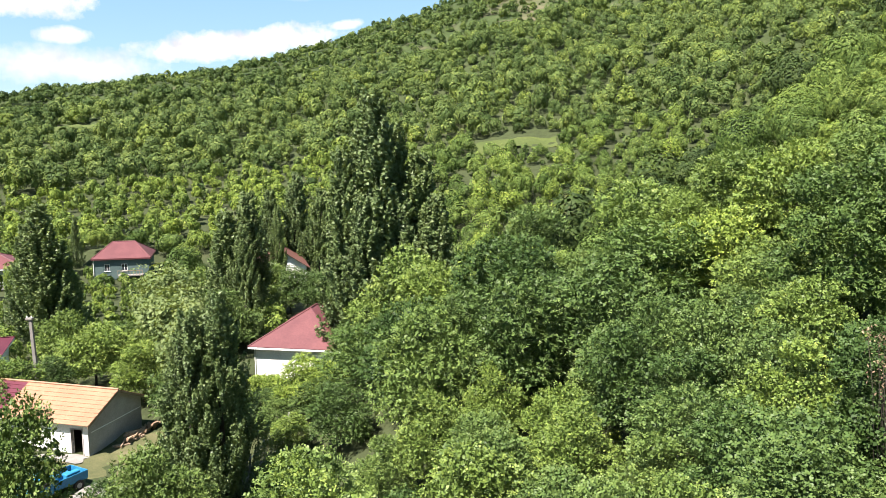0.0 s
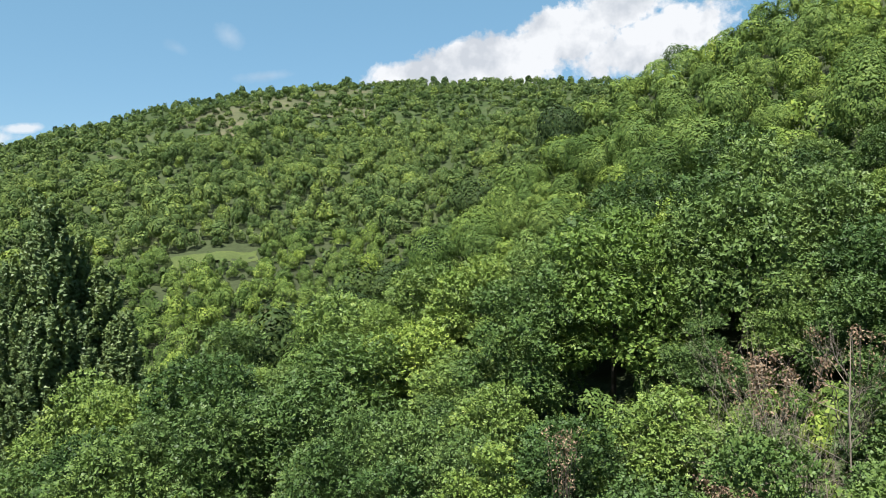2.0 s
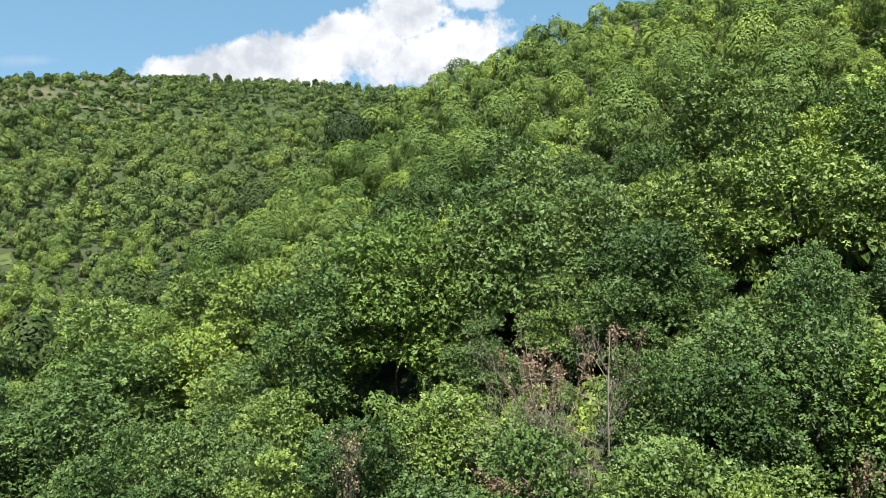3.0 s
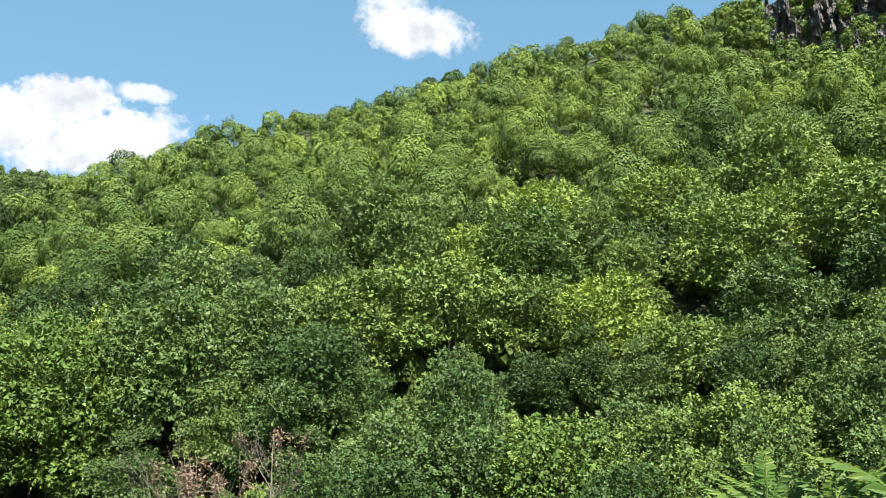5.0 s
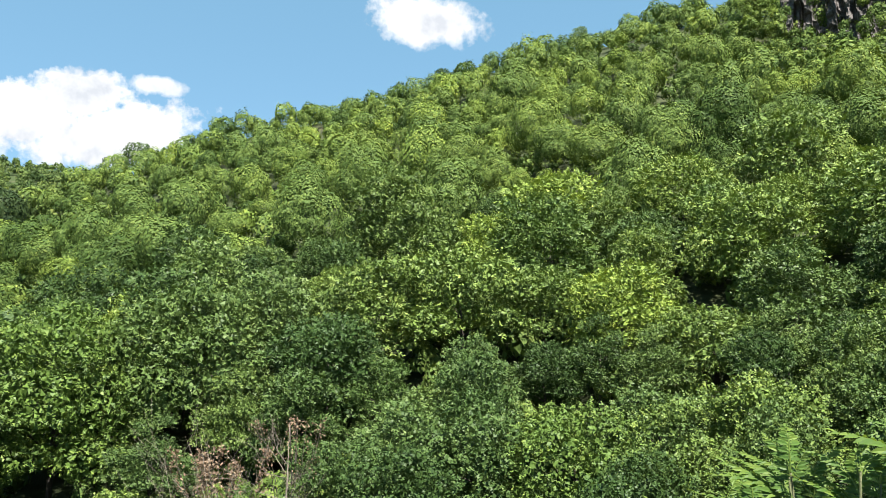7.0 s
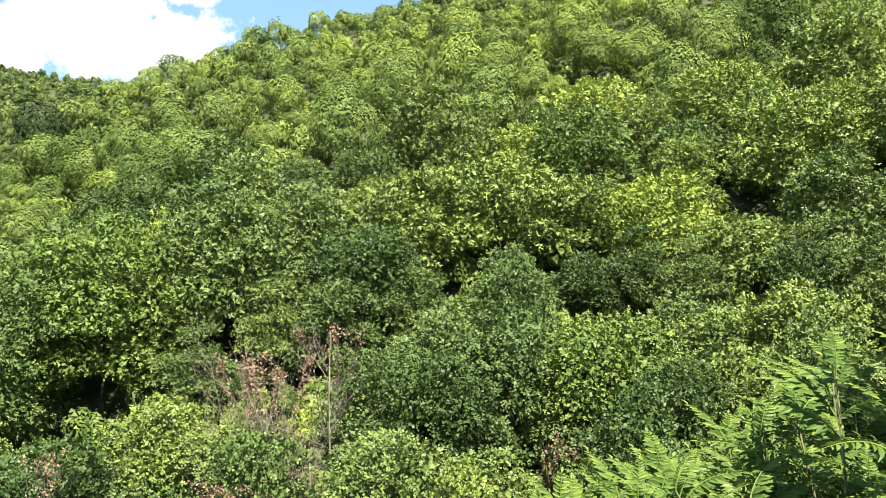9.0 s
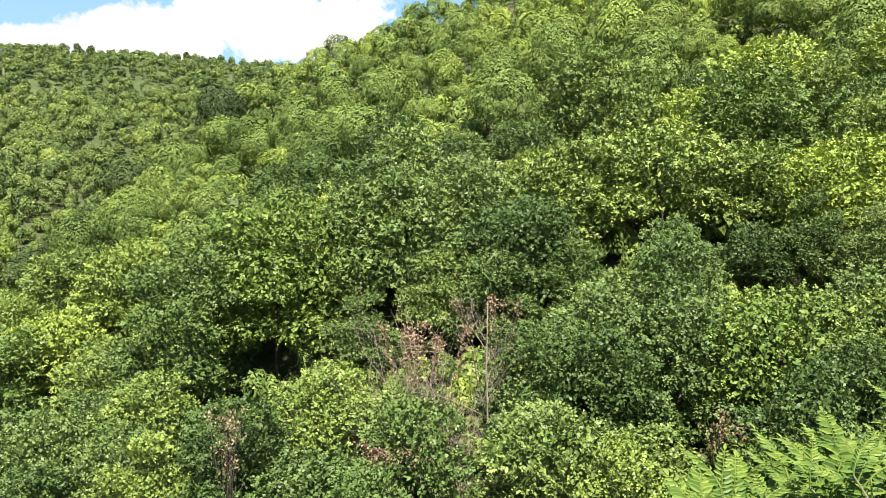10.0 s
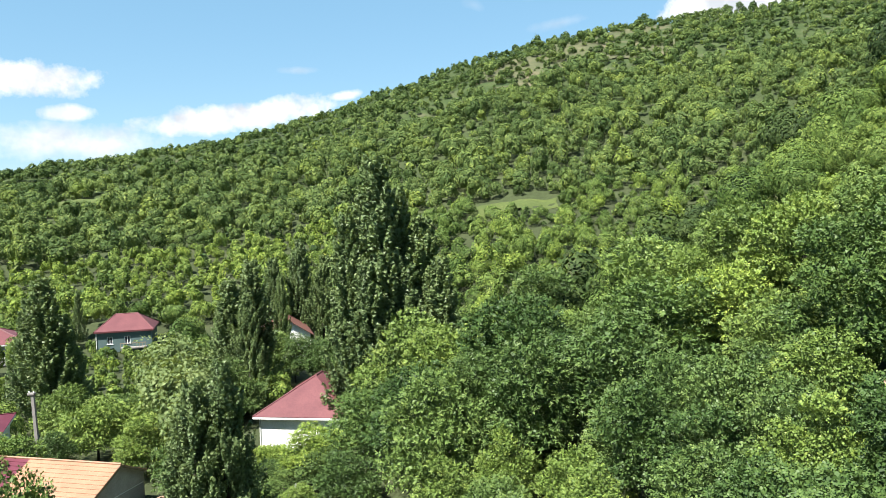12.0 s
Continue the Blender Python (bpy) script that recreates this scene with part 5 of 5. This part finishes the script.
def tree_of_heaven():
    gg = np.random.default_rng(31)
    blades = [pinnate_leaf(200 + k, 0.47 + 0.05 * (k % 4), 12 + k % 3) for k in range(7)]
    az_k, el_k = (59, 63, 70, 75, 82, 90, 100), (-20.5, -17.8, -14.8, -11.8, -7.6, -6.0, -5)
    stems = []
    for i in range(66):
        az = 61.0 + 40 * (i + gg.uniform(0, 1)) / 66
        r = gg.uniform(5.0, 7.6)
        drop = gg.uniform(0, 1) ** 1.5 * (3 + (az - 59) * 0.35)
        z = r * math.tan(radians(float(np.interp(az, az_k, el_k)) - drop))
        stems.append((az, r, z))
    root_az = 84
    tree = new("tree_of_heaven")
    x0, y0 = 6.6 * math.sin(radians(root_az)), 6.6 * math.cos(radians(root_az))
    base = Vector((x0, y0, float(land(x0, y0))))
    tree.matrix_basis = Matrix.Translation(base)
    tagged(tree, "sunlit young tree of heaven with feathery bright green leaves", "tree")
    bm = bmesh.new()
    tube(bm, [(0, 0, -0.3), (0.05, 0.03, 0.7), (-0.03, 0.1, 1.5), (0, 0.05, 2.1)], [0.085, 0.07, 0.05, 0.03], 9)
    part("trunk", bm, BARK, tree, smooth=True)
    for az, r, z in stems:
        tip = Vector((r * math.sin(radians(az)), r * math.cos(radians(az)), z)) - base
        root = Vector((gg.normal(0, 0.03), gg.normal(0, 0.03), gg.uniform(0.5, 1.5)))
        flat = Vector((tip.x, tip.y, 0))
        root = root.lerp(Vector((tip.x * 0.5, tip.y * 0.5, min(0.6, tip.z - 0.7))), 0.5)
        bm = bmesh.new()
        mid = root.lerp(tip, 0.6) - Vector((0, 0, 0.12))
        tube(bm, [Vector((0, 0, 0.5)), root, mid, tip], [0.022, 0.016, 0.011, 0.006], 6)
        br = part("branch", bm, STALK, tree, smooth=True)
        n = int(gg.integers(13, 18))
        for k in range(n):
            f = 1 - 0.62 * (k / n) ** 1.1
            p = mid.lerp(tip, (f - 0.38) / 0.62)
            turn = (k * 137.5 + gg.uniform(-25, 25)) if k % 3 == 0 else gg.uniform(-70, 100)
            lift = 62 - 42 * (k / n) + gg.uniform(-12, 14)
            leaf = new("leaf", blades[int(gg.integers(len(blades)))])
            leaf.parent = br
            s = gg.uniform(0.75, 1.1) * (0.62 + 0.38 * min(1, (k + 1) / 4))
            leaf.matrix_basis = Matrix.Translation(p) @ Euler((radians(gg.uniform(-18, 18)), radians(-lift), radians(turn)), "XYZ").to_matrix().to_4x4() @ Matrix.Scale(s, 4)
    return tree


tree_of_heaven()

# an unseen tree added on the near bank, to shade the young tree's far side
shade_tree = make_tree("hornbeam_tree", 500, 1.6, 7.0, 4.6, 18, 50, 5, 0.13, LEAF, "unseen hornbeam tree added on the near bank to cast shade", "tree", "near woodland trees")
shade_tree.matrix_basis = pose(4.6, -2.7, float(land(4.6, -2.7)))


# ---- the dead tree and withered boughs ----
def dead_tree():
    gg = np.random.default_rng(8)
    az, r = 48.1, 26.2
    x, y = r * math.sin(radians(az)), r * math.cos(radians(az))
    t = new("dead_tree")
    z = float(land(x, y))
    t.matrix_basis = pose(x, y, z)
    tagged(t, "bare bleached dead tree with thin forked branches", "dead tree")
    bm = bmesh.new()
    top = -2.2 - z
    tube(bm, [(0, 0, -0.3), (0.2, 0.06, top * 0.35), (-0.02, -0.05, top * 0.7), (0.22, 0.12, top)], [0.028, 0.024, 0.017, 0.007], 7)
    part("trunk", bm, DEADWOOD, t, smooth=True)
    toleft = Vector((-math.cos(radians(az)), math.sin(radians(az)), 0))

    def sprig(bm, s, e, r0, depth):
        """A crooked bough with forked twigs."""
        m = s.lerp(e, 0.5) + Vector(gg.normal(0, 0.07, 3)) * (e - s).length
        tube(bm, [s, m, e], [r0, r0 * 0.7, r0 * 0.25], 5 if depth > 1 else 3)
        if depth:
            for q in range(7 if depth > 1 else 5):
                f = gg.uniform(0.3, 0.97)
                p = s.lerp(m, f * 2) if f < 0.5 else m.lerp(e, f * 2 - 1)
                d = (e - s).normalized() + Vector(gg.normal(0, 0.5, 3)) + Vector((0, 0, 0.25))
                sprig(bm, p, p + d * (e - s).length * gg.uniform(0.22, 0.48), max(r0 * 0.42, 0.0035), depth - 1)

    def bough(s, e, r0):
        bm = bmesh.new()
        sprig(bm, s, e, r0, 2)
        part("branch", bm, DEADWOOD, t, smooth=True)
    for k in range(11):
        h = gg.uniform(0.25, 0.9) * top
        d = toleft * gg.uniform(-0.7, 1.6) + Vector(gg.normal(0, 0.3, 3))
        bough(Vector((0, 0, h)), Vector((0, 0, h)) + Vector((d.x, d.y, 0)) * 0.9 + Vector((0, 0, gg.uniform(0.5, 1.2))), 0.016)
    for k in range(32):          # lower stems that fan out to one side
        s = toleft * gg.uniform(0.1, 2.4) + Vector(gg.normal(0, 0.2, 3))
        e = s + toleft * gg.uniform(-0.4, 2.2) + Vector((gg.normal(0, 0.25), gg.normal(0, 0.25), gg.uniform(1.8, 3.8)))
        s.z = float(land(x + s.x, y + s.y)) - z - 0.15
        e.z += s.z
        bough(s, e, 0.025)


def withered(name, label, az, el, r, w, h, n, leaf):
    """A bough of dry brown leaves hanging on its twigs."""
    gg = np.random.default_rng(int(az * 10))
    c = np.array([r * math.sin(radians(az)), r * math.cos(radians(az)), r * math.tan(radians(el))])
    side = np.array([math.cos(radians(az)), -math.sin(radians(az)), 0])
    b = new(name)
    gz = float(land(c[0], c[1]))
    b.matrix_basis = pose(c[0], c[1], gz)
    tagged(b, label, "withered shrub")
    tip = c[2] - gz
    bm = bmesh.new()
    ends = []
    for k in range(9):
        e = Vector(side * gg.normal(0, 0.45) * w) + Vector((gg.normal(0, 0.25), gg.normal(0, 0.25), max(0.35, tip + gg.normal(0, 0.35) * h)))
        tube(bm, [(0, 0, -0.2), Vector(e) * 0.55 + Vector((0, 0, 0.15 * tip)), e], [0.014, 0.011, 0.005], 5)
        ends.append(np.array(e))
    part("stem", bm, BARK, b, smooth=True)
    ends = np.array(ends)
    idx = gg.integers(0, len(ends), n)
    C = ends[idx] * (1 - 0.3 * gg.uniform(0, 1, (n, 1)) ** 2) + gg.normal(0, 1, (n, 3)) * np.array([0.22, 0.22, 0.16]) * h
    part_data("foliage", leaf_data("foliage", C, gg.normal(0, 1, (n, 3)), gg.normal(0, 1, (n, 3)) + np.array([0, 0, 0.6]), leaf * gg.uniform(0.6, 1.3, n), leaf * 0.5, gg.uniform(0, 1, n), LEAF_DEAD), b)


dead_tree()
withered("withered_shrub", "shrub with dry pinkish-brown withered leaves", 43.6, -7.0, 27.5, 2.2, 0.55, 1500, 0.13)
withered("withered_shrub", "dry brown twigs and leaves behind the dead tree", 48.7, -4.6, 28.2, 1.2, 0.5, 500, 0.1)
withered("withered_shrub", "low withered brown shrub below the dead tree", 42.8, -15.6, 24.5, 1.8, 0.7, 1500, 0.12)
withered("withered_shrub", "patch of withered rust-brown leaves among green", 30.0, -12.3, 24.8, 0.7, 0.45, 380, 0.1)
withered("withered_shrub", "dry brown twiggy shrub under the ridge path", 64.0, -12.5, 26.5, 0.8, 0.5, 350, 0.12)


# ---- the rocks under the ridge ----
def crag():
    """A weathered wall of rock, broken by upright clefts, steps and ledges."""
    az, r, width, seed = 87.4, 128.5, 21.0, 4
    gg = np.random.default_rng(seed)
    c = Vector((r * math.sin(radians(az)), r * math.cos(radians(az)), 0))
    z0, z1 = r * math.tan(radians(17.5)), r * math.tan(radians(25.6))
    nu, nv = 170, 110
    bm = bmesh.new()
    rows = []
    for j in range(nv + 1):
        row = []
        for i in range(nu + 1):
            u, v = i / nu, j / nv
            lx = (u - 0.5) * width
            top = 0.9 + 0.1 * noise.noise(Vector((lx * 0.25, 3, seed))) + 0.05 * noise.cell(Vector((lx * 0.4, 1, seed)))
            z = z0 - 5 + (z1 - z0 + 5) * v * top
            warp = lx + 1.2 * noise.noise(Vector((lx * 0.2, z * 0.15, seed)))
            k = 1.5 * noise.cell(Vector((warp * 0.27, z * 0.05 + 0.2 * warp, seed))) + 1.2 * noise.cell(Vector((warp * 0.7, z * 0.2, seed + 3)))
            k += 0.55 * noise.cell(Vector((warp * 1.7, z * 0.6, seed + 5))) + 0.5 * noise.noise(Vector((lx * 1.5, z * 1.1, seed + 7))) + 0.25 * noise.noise(Vector((lx * 5, z * 4, seed + 8)))
            y = -k - 3.0 * (1 - abs(2 * u - 1) ** 3) + 6.5 * v
            row.append(bm.verts.new((lx, y, z)))
        rows.append(row)
    for a, b in zip(rows, rows[1:]):
        for i in range(nu):
            bm.faces.new((a[i], a[i + 1], b[i + 1], b[i]))
    brow = [bm.verts.new((v.co.x, 11.0, v.co.z - 0.5)) for v in rows[-1]]
    foot = [bm.verts.new((v.co.x, 11.0, z0 - 5)) for v in rows[-1]]
    for p, q in ((rows[-1], brow), (brow, foot)):
        for i in range(nu):
            bm.faces.new((p[i], p[i + 1], q[i + 1], q[i]))
    ob = new("rock_outcrop")
    ob.matrix_basis = pose(c.x, c.y, z0, 0, 0, -az)
    part("rock_face", bm, ROCK, ob).matrix_basis = pose(0, 0, -z0)
    for k in range(14):
        x, y = (k / 13 - 0.5) * width * 0.95 + gg.normal(0, 0.5), -5 - gg.uniform(0, 2.5)
        wx, wy = c.x + x * math.cos(radians(-az)) - y * math.sin(radians(-az)), c.y + x * math.sin(radians(-az)) + y * math.cos(radians(-az))
        bm = bmesh.new()
        bmesh.ops.create_icosphere(bm, subdivisions=3, radius=1)
        for v in bm.verts:
            n = v.co.copy()
            v.co = Vector((n.x * 1.3, n.y, n.z * 1.1)) * (1 + 0.45 * noise.noise(n * 1.4 + Vector((k, seed, 0))) + 0.15 * noise.noise(n * 4 + Vector((k, 0, seed))))
        part("boulder", bm, ROCK, ob).matrix_basis = pose(x, y, float(land(wx, wy)) - z0 + gg.uniform(-0.2, 0.6), 0, 0, gg.uniform(0, 360)) @ Matrix.Scale(gg.uniform(0.4, 0.9), 4)
    return tagged(ob, "broad broken grey crag with clefts and leafy ledges", "rock")


crag()
# shrubs spread by bearing and elevation; bare zones fitted to the camera's view
ledges = []
gg = np.random.default_rng(17)
for k in range(150):
    az, el = gg.uniform(80.4, 92.5), gg.uniform(18.5, 26.0)
    bare = (83.0 < az < 84.9 and el > 21.3) or (84.6 < az < 87.6 and 19.6 < el < 23.2) or (88.0 < az < 90.2 and el > 20.8)
    if bare and gg.uniform(0, 1) < 0.86:
        continue
    r = 123.0 + (el - 18.5) * 0.75 - gg.uniform(0, 1.6)
    ledges.append((r * math.sin(radians(az)), r * math.cos(radians(az)), r * math.tan(radians(el)) - 1.0))
woods("ledge_shrubs", "green shrubs over the crag, placed to fit the camera's view", 33, 0, 0, 0, 0, 0, 30, 9, 0.24, 1.25, nl=8, detail=260, places=ledges, mean=0.6)
woods("crag_shrubs", "green shrubs on the slope below the crag", 29, 2.4, 97, 126, 79.5, 93, 34, 9, 0.24, 1.7, nl=8, detail=300)
